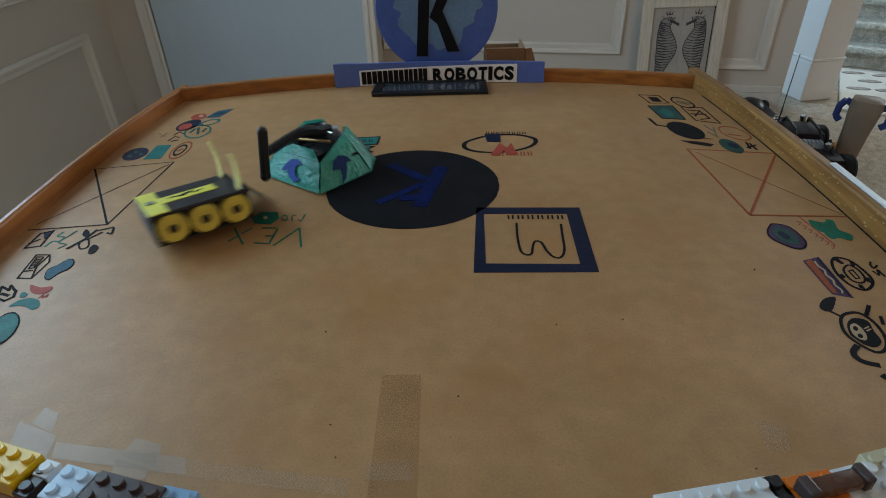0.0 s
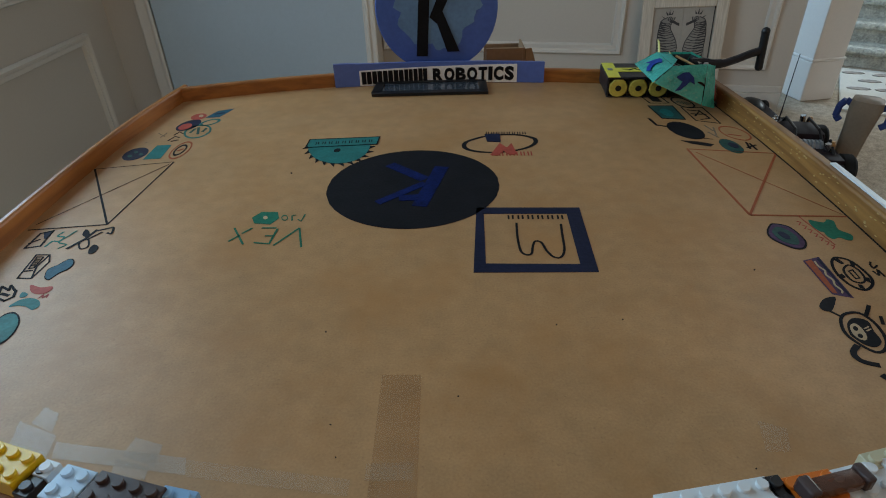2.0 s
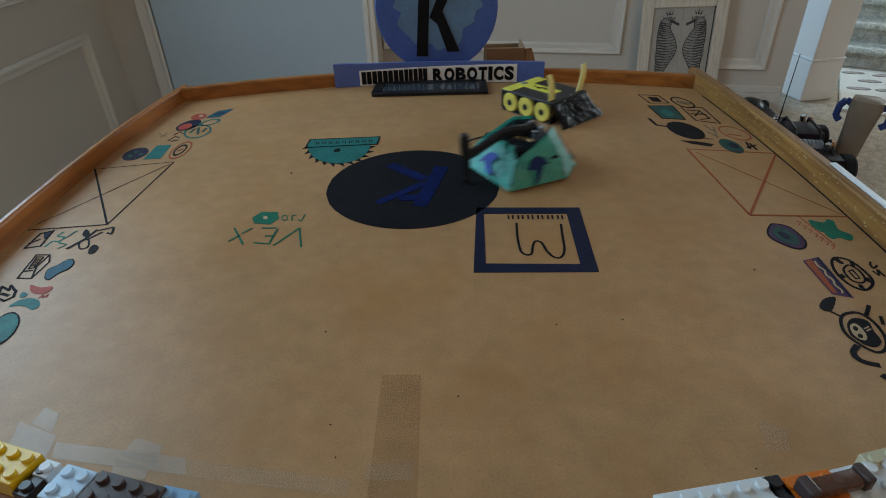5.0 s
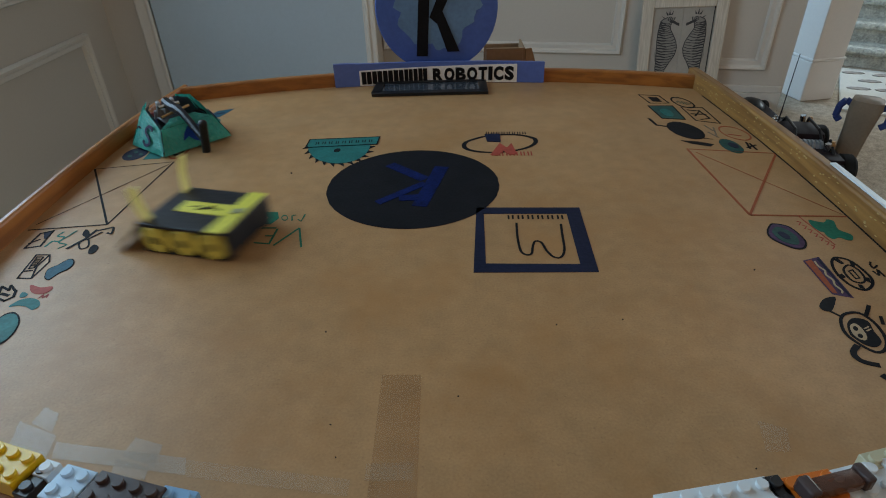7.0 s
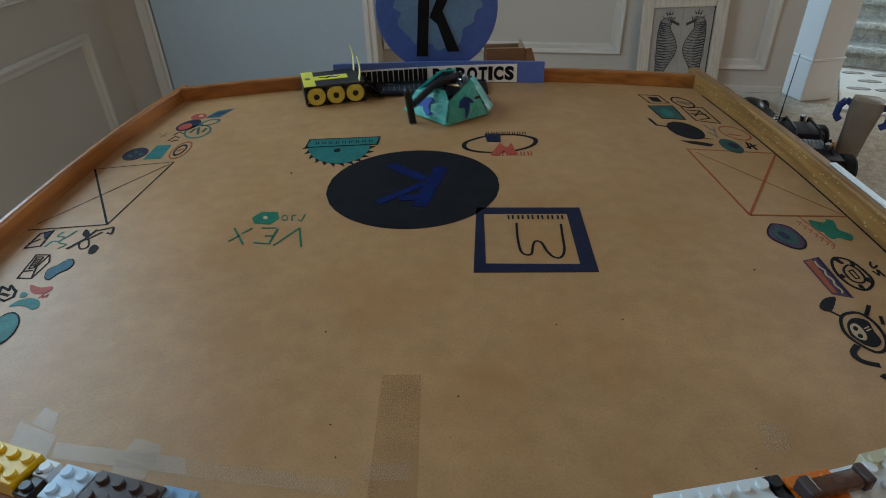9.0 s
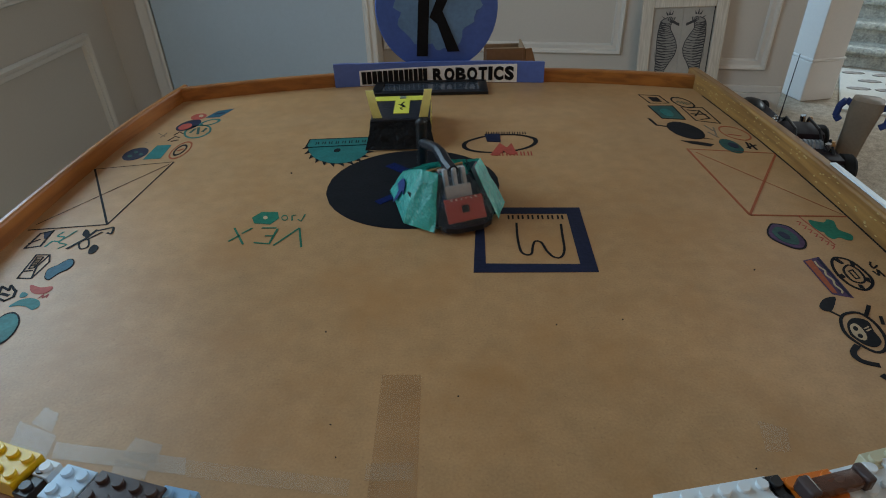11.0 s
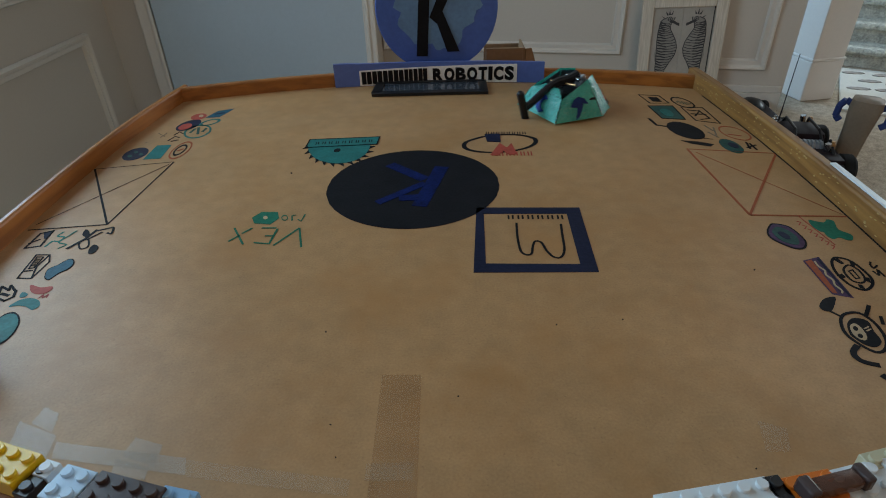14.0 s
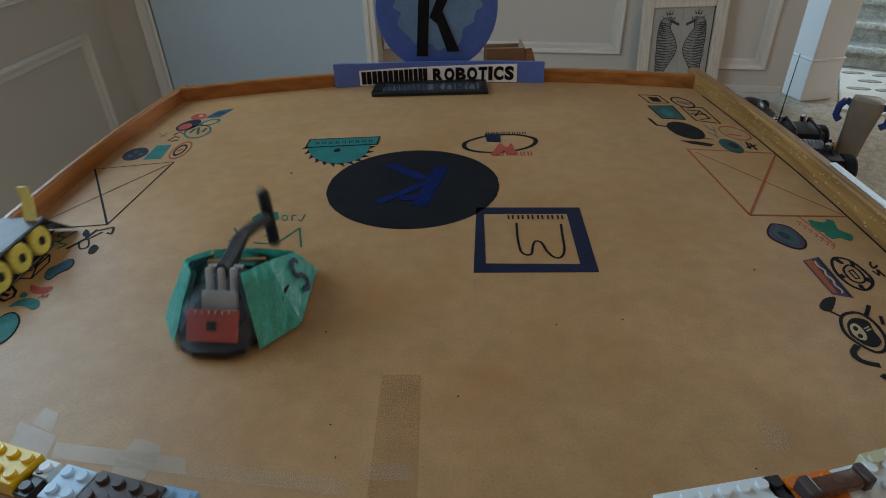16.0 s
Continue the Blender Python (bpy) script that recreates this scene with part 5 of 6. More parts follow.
def truck():
    """A radio-controlled truck, dark, with open wheels and a whip aerial."""
    t = thing("toy_truck", pose(1.340, 1.895, 0, 0, 0, 78), "dark radio-controlled toy truck with large black tyres on carpet", "toy truck")
    bm = box((0.36, 0.12, 0.04), (0, 0, 0.075), 0.01)
    box((0.14, 0.15, 0.06), (0.03, 0, 0.12), 0.02, bm)
    box((0.12, 0.17, 0.02), (-0.15, 0, 0.11), 0.006, bm)
    part("body", bm, TRUCK_PAINT, t, smooth=True)
    bm = rod((-0.20, -0.09, 0.09), (-0.20, 0.09, 0.09), 0.008)
    rod((-0.20, 0.07, 0.09), (-0.10, 0.06, 0.15), 0.006, bm=bm), rod((-0.20, -0.07, 0.09), (-0.10, -0.06, 0.15), 0.006, bm=bm)
    part("bumper", bm, BLACK_PLASTIC, t, smooth=True)
    for x in (-0.145, 0.145):
        part("axle", rod((x, -0.10, 0.058), (x, 0.10, 0.058), 0.007), STEEL, t)
        part("shock", rod((x + 0.02, -0.06, 0.06), (x + 0.01, -0.045, 0.15), 0.010), STEEL, t)
        for y in (-0.115, 0.115):
            turn = Matrix.Translation((x, y, 0.058)) @ Matrix.Rotation(radians(90), 4, "X")
            w = part("tyre", lathe([(0.030, -0.026), (0.050, -0.026), (0.058, -0.016), (0.058, 0.016), (0.050, 0.026), (0.030, 0.026)], 28), RUBBER, t, m=turn, smooth=True)
            bm = lathe([(0.031, -0.0265), (0.031, -0.024), (0.012, -0.018), (0.010, -0.027), (0.010, 0.027), (0.012, 0.018), (0.031, 0.024), (0.031, 0.0265)], 24)
            for k in range(5):
                a = 2 * math.pi * k / 5
                for s in (-1, 1):
                    rod((0.008 * math.cos(a), 0.008 * math.sin(a), 0.024 * s), (0.029 * math.cos(a), 0.029 * math.sin(a), 0.026 * s), 0.004, bm=bm, n=8)
            part("rim", bm, STEEL, w, "silver spoked rim")
    for y in (-0.05, 0.05):
        bar = rod((0.13, y, 0.10), (0.08, y * 0.8, 0.165), 0.005, n=8)
        rod((0.08, y * 0.8, 0.165), (-0.04, y * 0.8, 0.165), 0.005, n=8, bm=bar), rod((-0.04, y * 0.8, 0.165), (-0.13, y, 0.10), 0.005, n=8, bm=bar)
        part("roll_bar", bar, BLACK_PLASTIC, t)
    motor = rod((-0.085, -0.045, 0.115), (-0.085, 0.045, 0.115), 0.024)
    for k in range(7):
        rod((-0.085, -0.04 + 0.013 * k, 0.115), (-0.085, -0.034 + 0.013 * k, 0.115), 0.028, bm=motor)
    part("motor", motor, GREY_PLASTIC, t, "finned grey motor")
    part("battery_pack", box((0.10, 0.045, 0.03), (0.03, -0.05, 0.108), 0.004), BLUE_CLOTH, t, "blue battery pack")
    for x in (-0.145, 0.145):
        for y in (-0.075, 0.075):
            spring = bmesh.new()
            for k in range(6):
                rod((x * 0.86, y * 0.85, 0.085 + 0.011 * k), (x * 0.86, y * 0.85, 0.090 + 0.011 * k), 0.011, n=12, bm=spring)
            rod((x * 0.86, y * 0.85, 0.07), (x * 0.86, y * 0.85, 0.155), 0.006, n=10, bm=spring)
            part("shock_spring", spring, COPPER if y < 0 else STEEL, t, "coiled shock absorber")
    part("wire", rod((-0.06, 0.02, 0.13), (0.02, 0.05, 0.145), 0.003, n=8), PCB_RED, t, "red wire")
    part("aerial", rod((0.21, 0.02, 0.10), (0.25, 0.00, 0.36), 0.0025, 0.0015, 8), BLACK_PLASTIC, t, "thin black whip aerial")
    return t


truck()
sled = thing("toy_car", pose(1.37, 2.33, 0, 0, 0, 84), "low dark red toy car body on carpet", "toy car")
part("body", box((0.34, 0.17, 0.045), (0, 0, 0.055), 0.02, segments=3), TRUCK_PAINT, sled, smooth=True)
part("cockpit", ball((0.02, 0, 0.08), (0.075, 0.05, 0.035)), BLACK_PLASTIC, sled, smooth=True)
for x in (-0.11, 0.11):
    for y in (-0.085, 0.085):
        part("tyre", lathe([(0.018, -0.018), (0.034, -0.018), (0.038, -0.012), (0.038, 0.012), (0.034, 0.018), (0.018, 0.018)], 22), RUBBER, sled, m=Matrix.Translation((x, y, 0.038)) @ Matrix.Rotation(radians(90), 4, "X"), smooth=True)


def bag():
    b = thing("carton_bag", pose(1.560, 1.935, 0, 4, 3, -35), "brown carton bag with blue cloth handles on carpet", "bag")
    bm = bmesh.new()
    rows = []
    for z, w, d in ((0.0, 0.075, 0.07), (0.12, 0.088, 0.075), (0.225, 0.108, 0.082), (0.25, 0.10, 0.075), (0.257, 0.07, 0.04)):
        ring = []
        for k in range(16):
            a = 2 * math.pi * (k + 0.5) / 16
            c, s = math.cos(a), math.sin(a)
            ring.append(bm.verts.new((w / 2 * math.copysign(abs(c) ** 0.45, c), d / 2 * math.copysign(abs(s) ** 0.45, s), z)))
        rows.append(ring)
    for a, c in zip(rows, rows[1:]):
        for k in range(16):
            bm.faces.new((a[k], a[(k + 1) % 16], c[(k + 1) % 16], c[k]))
    bm.faces.new(rows[0][::-1]), bm.faces.new(rows[-1])
    part("body", bm, CARTON, b, smooth=True)
    for s in (-1, 1):
        h = bmesh.new()
        pts = [(s * 0.048, 0.225), (s * 0.068, 0.235), (s * 0.082, 0.21), (s * 0.082, 0.17), (s * 0.066, 0.155)]
        for p, q in zip(pts, pts[1:]):
            rod((p[0], 0, p[1]), (q[0], 0, q[1]), 0.012, n=10, bm=h)
        part("handle", h, BLUE_CLOTH, b, "blue cloth handle", smooth=True)
    part("label", box((0.004, 0.03, 0.05), (-0.0425, 0.0, 0.11), 0.001), PAPER, b, "pale paper label")


bag()


# ---- the two fighting robots ----
def wedge_robot():
    """Flat six-wheeled robot: x forward; its middle on the floor."""
    r = thing("wheeled_robot", pose(0, 0, TOP), "black and yellow six-wheeled combat robot with a wedge", "robot")
    L, Wd, H = 0.0735, 0.0625, 0.0250
    part("chassis", box((L, Wd - 0.016, H - 0.006), (0, 0, H / 2), 0.0015), BLACK_PLASTIC, r)
    part("top_plate", box((L + 0.001, Wd, 0.003), (0, 0, H - 0.0015), 0.0010), BLACK_TAPE, r, "black taped top plate")
    part("rear_plate", box((0.0025, Wd, H - 0.004), (-L / 2, 0, H / 2 + 0.001), 0.0008), BLACK_TAPE, r)
    part("yellow_strip", box((0.0145, Wd + 0.001, 0.0008), (-L / 2 + 0.0068, 0, H + 0.0002), 0.0003), YELLOW, r, "bright yellow strip across the rear")
    part("yellow_strip", box((0.042, 0.0165, 0.0008), (-L / 2 + 0.035, 0, H + 0.0002), 0.0003), YELLOW, r, "bright yellow strip along the middle")
    bm = slab(ribbon([(-0.016, 0.002), (-0.008, -0.001), (-0.002, 0.003), (0.004, -0.002), (0.009, 0.001)], 0.0016), H + 0.0007, H + 0.0010)
    slab(ribbon([(-0.008, -0.004), (-0.003, 0.0005), (0.002, 0.004)], 0.0016), H + 0.0007, H + 0.0010, bm)
    part("scribble", bm, INK_BLACK, r, "black ink scribble")
    part("switch_tab", box((0.006, 0.007, 0.0012), (-L / 2 + 0.006, 0.0, H + 0.0010), 0.0003), GREY_PLASTIC, r)
    # thin black guards: a skid under the wheels and a post between each pair
    for s in (-1, 1):
        part("skid", box((L, 0.0085, 0.0014), (0, s * (Wd / 2 - 0.0046), 0.0009), 0.0004), BLACK_PLASTIC, r)
        for x in (-L / 2 + 0.001, -0.0120, 0.0120, L / 2 - 0.001):
            part("guard_post", box((0.0016, 0.0030, H - 0.003), (x, s * (Wd / 2 - 0.0022), H / 2 - 0.0005), 0.0004), BLACK_PLASTIC, r)
    wheel = hub = None
    for x in (-0.0240, 0.0, 0.0240):
        for y in (-Wd / 2 + 0.0048, Wd / 2 - 0.0048):
            turn = Matrix.Translation((x, y, 0.0116)) @ Matrix.Rotation(radians(90), 4, "X")
            if wheel is None:
                wheel = part("wheel", lathe([(0.0035, -0.0052), (0.0100, -0.0052), (0.0112, -0.0040), (0.0112, 0.0040), (0.0100, 0.0052), (0.0035, 0.0052)], 26), YELLOW_FOAM, r, "yellow foam wheel", turn, True)
                hub = part("hub", lathe([(0.0036, -0.0056), (0.0030, -0.0056), (0.0030, 0.0056), (0.0036, 0.0056)], 16), BLACK_PLASTIC, wheel, "dark hub")
            else:
                again(hub, Matrix(), again(wheel, turn, r))
    # sloping front wedge of dark film
    bm = bmesh.new()
    n = 8
    top = [bm.verts.new((L / 2 - 0.002, -Wd / 2 + Wd * k / n, H + 0.0004 * (k % 2))) for k in range(n + 1)]
    mid = [bm.verts.new((L / 2 + 0.009 + 0.0010 * math.sin(k * 2.1), -Wd / 2 - 0.001 + (Wd + 0.002) * k / n, 0.0150 + 0.0012 * math.sin(k * 1.3))) for k in range(n + 1)]
    low = [bm.verts.new((L / 2 + 0.023, -Wd / 2 - 0.005 + (Wd + 0.010) * k / n, 0.0012)) for k in range(n + 1)]
    for a, b in ((top, mid), (mid, low)):
        for k in range(n):
            bm.faces.new((a[k], a[k + 1], b[k + 1], b[k]))
    bmesh.ops.solidify(bm, geom=bm.faces[:], thickness=0.0012)
    part("front_wedge", bm, WEDGE_FILM, r, "glossy black sloping wedge", smooth=True)
    # two pale strips that stand up at the front corners
    for y in (-0.024, 0.024):
        bm = bmesh.new()
        rows = []
        for k in range(7):
            f = k / 6
            x, z = L / 2 - 0.006 + 0.004 * math.sin(f * 2.2) - 0.004 * f, H + 0.029 * f
            rows.append([bm.verts.new((x + dx, y + (0.0040 + 0.0008 * (1 - f)) * s + (0.006 * f * (1 if y > 0 else -1)), z)) for dx, s in ((0, -1), (0, 1), (0.0009, 1), (0.0009, -1))])
        for a, b in zip(rows, rows[1:]):
            for k in range(4):
                bm.faces.new((a[k], a[(k + 1) % 4], b[(k + 1) % 4], b[k]))
        bm.faces.new(rows[0][::-1]), bm.faces.new(rows[-1])
        part("flag_strip", bm, FLAG, r, "pale yellow upright strip", smooth=True)
    return r


def panel_mesh(a, b, c, d, thick=0.0022, cells=5):
    """A slightly uneven quadrilateral sheet with thickness: a, b along the foot, c, d along the top."""
    bm = bmesh.new()
    a, b, c, d = [Vector(v) for v in (a, b, c, d)]
    nrm = (b - a).cross(d - a).normalized()
    grid = []
    for j in range(cells + 1):
        row = []
        for i in range(cells + 1):
            u, v = i / cells, j / cells
            p = (a * (1 - u) + b * u) * (1 - v) + (d * (1 - u) + c * u) * v
            inside = 0 < i < cells and 0 < j < cells
            row.append(bm.verts.new(p + nrm * (random.uniform(-0.0005, 0.0005) + (0.0008 if inside else 0))))
        grid.append(row)
    for j in range(cells):
        for i in range(cells):
            bm.faces.new((grid[j][i], grid[j][i + 1], grid[j + 1][i + 1], grid[j + 1][i]))
    bmesh.ops.solidify(bm, geom=bm.faces[:], thickness=thick)
    return bm


def hammer_robot():
    """Faceted shell with a slot for its hammer: x forward; its middle on the floor."""
    r = thing("hammer_robot", pose(0, 0, TOP), "sea-green faceted combat robot with a black hammer", "robot")
    part("base_plate", slab([(0.038, -0.032), (0.038, 0.032), (-0.014, 0.038), (-0.038, 0.022), (-0.043, 0.0), (-0.038, -0.022), (-0.014, -0.038)], 0.0025, 0.006), BLACK_PLASTIC, r)
    for y in (-0.031, 0.031):
        part("drive_wheel", lathe([(0.004, -0.004), (0.0105, -0.004), (0.011, -0.003), (0.011, 0.003), (0.0105, 0.004), (0.004, 0.004)], 22), RUBBER, r, "", Matrix.Translation((-0.006, y, 0.011)) @ Matrix.Rotation(radians(90), 4, "X"), True)
    # shell: a broad front panel, two side panels and two plain folds towards the open rear
    def shell(a, b, c, d, label):
        """One panel; a, b along its foot, c, d along its top. Returns it and a pose on its middle, z out."""
        va, vb, vc, vd = Vector(a), Vector(b), Vector(c), Vector(d)
        out = va + vb
        if (vb - va).cross(vd - va).dot(Vector((out.x, out.y, 0.01))) < 0:
            va, vb, vc, vd = vb, va, vd, vc
        x = (vb + vc - va - vd).normalized()
        z = x.cross(vc + vd - va - vb).normalized()
        m = Matrix((x, z.cross(x), z)).transposed().to_4x4()
        m.translation = (va + vb + vc + vd) / 4
        return part("shell_panel", panel_mesh(va, vb, vc, vd), SEA_GREEN, r, label), m

    front, m = shell((0.0435, -0.0365, 0.002), (0.0435, 0.0365, 0.002), (0.0300, 0.0275, 0.0242), (0.0300, -0.0275, 0.0242), "scuffed sea-green front panel")
    leap = [(-0.013, -0.004), (-0.009, 0.003), (-0.003, 0.009), (0.004, 0.010), (0.010, 0.007), (0.005, 0.005), (0.003, 0.000), (0.007, -0.005), (0.013, -0.006), (0.006, -0.010), (-0.001, -0.007), (-0.006, -0.001)]
    part("painted_shape", slab(leap, 0.0022, 0.0028), PAINT_BLUE, front, "blue painted leaping sea creature", m)
    part("tape_lip", panel_mesh((0.0300, -0.0268, 0.0244), (0.0300, 0.0268, 0.0244), (0.0225, 0.0130, 0.0300), (0.0225, -0.0130, 0.0300), 0.0012, 4), SEA_GREEN, front, "taped upper lip of the front panel")
    for s in (-1, 1):
        side, m = shell((0.0430, 0.0375 * s, 0.002), (-0.0150, 0.0435 * s, 0.002), (-0.0045, 0.0255 * s, 0.0396), (0.0300, 0.0285 * s, 0.0240), "scuffed sea-green side panel")
        if s > 0:
            ray = [(-0.011, 0.002), (-0.005, 0.008), (0.001, 0.010), (0.008, 0.006), (0.011, -0.001), (0.005, 0.001), (0.002, -0.004), (-0.003, -0.010), (-0.009, -0.013), (-0.005, -0.006), (-0.003, -0.001), (-0.006, 0.000)]
            part("painted_shape", slab(ray, 0.0022, 0.0028), PAINT_RAY, side, "blue painted ray", m @ Matrix.Translation((0.001, -0.002, 0)))
        else:
            curl = [(0.006, 0.007), (0.003, 0.010), (-0.002, 0.009), (-0.005, 0.005), (-0.003, 0.001), (0.002, -0.001), (0.005, -0.005), (0.003, -0.009), (-0.002, -0.010), (-0.006, -0.007)]
            part("painted_shape", stroke(curl, 0.0030, 0.0022, 0.0028), PAINT_DARK, side, "dark painted curl", m @ Matrix.Translation((0.001, -0.001, 0)))
        shell((-0.0155, 0.0440 * s, 0.002), (-0.0400, 0.0265 * s, 0.002), (-0.0190, 0.0150 * s, 0.0404), (-0.0048, 0.0258 * s, 0.0400), "plain sea-green rear fold")
        # grey plastic lining a little inside the shell
        part("lining", panel_mesh((0.038, 0.0335 * s, 0.004), (-0.0140, 0.0395 * s, 0.004), (-0.0050, 0.0226 * s, 0.0382), (0.0265, 0.0250 * s, 0.0232), 0.0008, 3), LINING, r, "grey plastic lining of the shell")
        part("lining", panel_mesh((-0.0142, 0.0393 * s, 0.004), (-0.0370, 0.0228 * s, 0.004), (-0.0185, 0.0122 * s, 0.0386), (-0.0052, 0.0224 * s, 0.0380), 0.0008, 3), LINING, r, "grey plastic lining of the shell")
    # machinery in the slot
    for y in (-0.0075, 0.0, 0.0075):
        part("bracket", box((0.0050, 0.0036, 0.020), (-0.0155, y, 0.0300), 0.0012, turn=Matrix.Rotation(radians(24), 4, "Y")), BRACKET_GREY, r, "pale grey hammer bracket")
    part("bracket_plate", box((0.0030, 0.022, 0.013), (-0.0225, 0, 0.0225), 0.0010, turn=Matrix.Rotation(radians(28), 4, "Y")), BRACKET_GREY, r, "pale grey hammer bracket")
    for y in (-0.0075, 0.0075):
        part("servo", box((0.022, 0.008, 0.016), (0.012, y * 1.5, 0.016), 0.001), BLACK_PLASTIC, r)
    part("gearbox", box((0.026, 0.026, 0.014), (-0.002, 0, 0.0160), 0.002), BLACK_PLASTIC, r)
    part("pivot_pin", rod((-0.005, -0.011, 0.035), (-0.005, 0.011, 0.035), 0.002), STEEL, r)
    part("battery", box((0.024, 0.022, 0.012), (-0.020, 0, 0.0125), 0.002), BLUE_CLOTH, r, "blue wrapped battery")
    pcb = part("circuit_board", box((0.0018, 0.031, 0.0185), (0, 0, 0), 0.0003), PCB_RED, r, "red circuit board", pose(-0.0365, 0, 0.0155, 0, 36, 0))
    part("chip", box((0.0014, 0.0055, 0.0055), (-0.0016, 0, 0), 0.0002), BLACK_PLASTIC, pcb)
    for k in range(6):
        part("solder_pin", box((0.0010, 0.0011, 0.0016), (-0.0013, -0.010 + 0.004 * k, 0.0078), 0.0002), STEEL, pcb)
    part("cross_tube", rod((0.012, -0.017, 0.030), (0.004, 0.017, 0.032), 0.0013), COPPER, r, "thin metal tube")
    # clear cover over the back and a smoked front lip
    bm = bmesh.new()
    rows = []
    for x, z, w in ((-0.0480, 0.003, 0.0200), (-0.0465, 0.010, 0.0225), (-0.0390, 0.0230, 0.0215), (-0.0300, 0.0325, 0.0175), (-0.0200, 0.0370, 0.0140), (-0.0100, 0.0385, 0.0130)):
        rows.append([bm.verts.new((x + 0.0012 * abs(k - 3) ** 1.5, w * (k - 3) / 3, z - 0.0009 * abs(k - 3) ** 1.5)) for k in range(7)])
    for a, b in zip(rows, rows[1:]):
        for k in range(6):
            bm.faces.new((a[k], a[k + 1], b[k + 1], b[k]))
    bmesh.ops.solidify(bm, geom=bm.faces[:], thickness=0.0006)
    part("clear_cover", bm, CLEAR_FILM, r, "clear plastic cover", smooth=True)
    part("rear_skirt", slab([(-0.030, -0.022), (-0.044, -0.019), (-0.0485, -0.010), (-0.0485, 0.010), (-0.044, 0.019), (-0.030, 0.022)], 0.002, 0.0062), BLACK_TAPE, r, "black rounded rear edge")
    # hammer on its pivot: x is the arm's way when it lies forward
    arm = bmesh.new()
    curve = [(-0.006, 0.0005), (0.006, 0.0015), (0.017, 0.0055), (0.028, 0.0065), (0.041, 0.0040), (0.054, 0.0005), (0.064, -0.0010)]
    rows = []
    for i, (x, z) in enumerate(curve):
        w, h = (0.0042, 0.0050) if i < 3 else (0.0032, 0.0040)
        rows.append([arm.verts.new((x + 0.0, w * c, z + h * d)) for c, d in ((-1, -0.5), (-0.5, -1), (0.5, -1), (1, -0.5), (1, 0.5), (0.5, 1), (-0.5, 1), (-1, 0.5))])
    for a, b in zip(rows, rows[1:]):
        for k in range(8):
            arm.faces.new((a[k], a[(k + 1) % 8], b[(k + 1) % 8], b[k]))
    arm.faces.new(rows[0][::-1]), arm.faces.new(rows[-1])
    arm.transform(Matrix.Diagonal((1.08, 1, 1, 1)))
    hammer = part("hammer_arm", arm, BLACK_TAPE, r, "bent black hammer arm", pose(-0.005, 0, 0.037), True)
    head = rod((0.066, 0, -0.021), (0.063, 0, 0.017), 0.0042, n=16)
    ball((0.066, 0, -0.021), (0.0046, 0.0046, 0.0046), head)
    ball((0.063, 0, 0.017), (0.0044, 0.0044, 0.0044), head)
    head.transform(Matrix.Translation((0.0052, 0, 0)))
    part("hammer_head", head, BLACK_PLASTIC, hammer, "black double-ended hammer head", smooth=True)
    return r, hammer


def enlarge(robot, k):
    """Scale a robot's own meshes and its parts' places."""
    seen = set()
    for o in robot.children_recursive:
        if o.data.name not in seen:
            seen.add(o.data.name)
            o.data.transform(Matrix.Scale(k, 4))
        m = o.matrix_basis.copy()
        m.translation = m.translation * k
        o.matrix_basis = m


wheeled = wedge_robot()
striker, hammer_arm = hammer_robot()
enlarge(wheeled, 0.97)
enlarge(striker, 1.0)


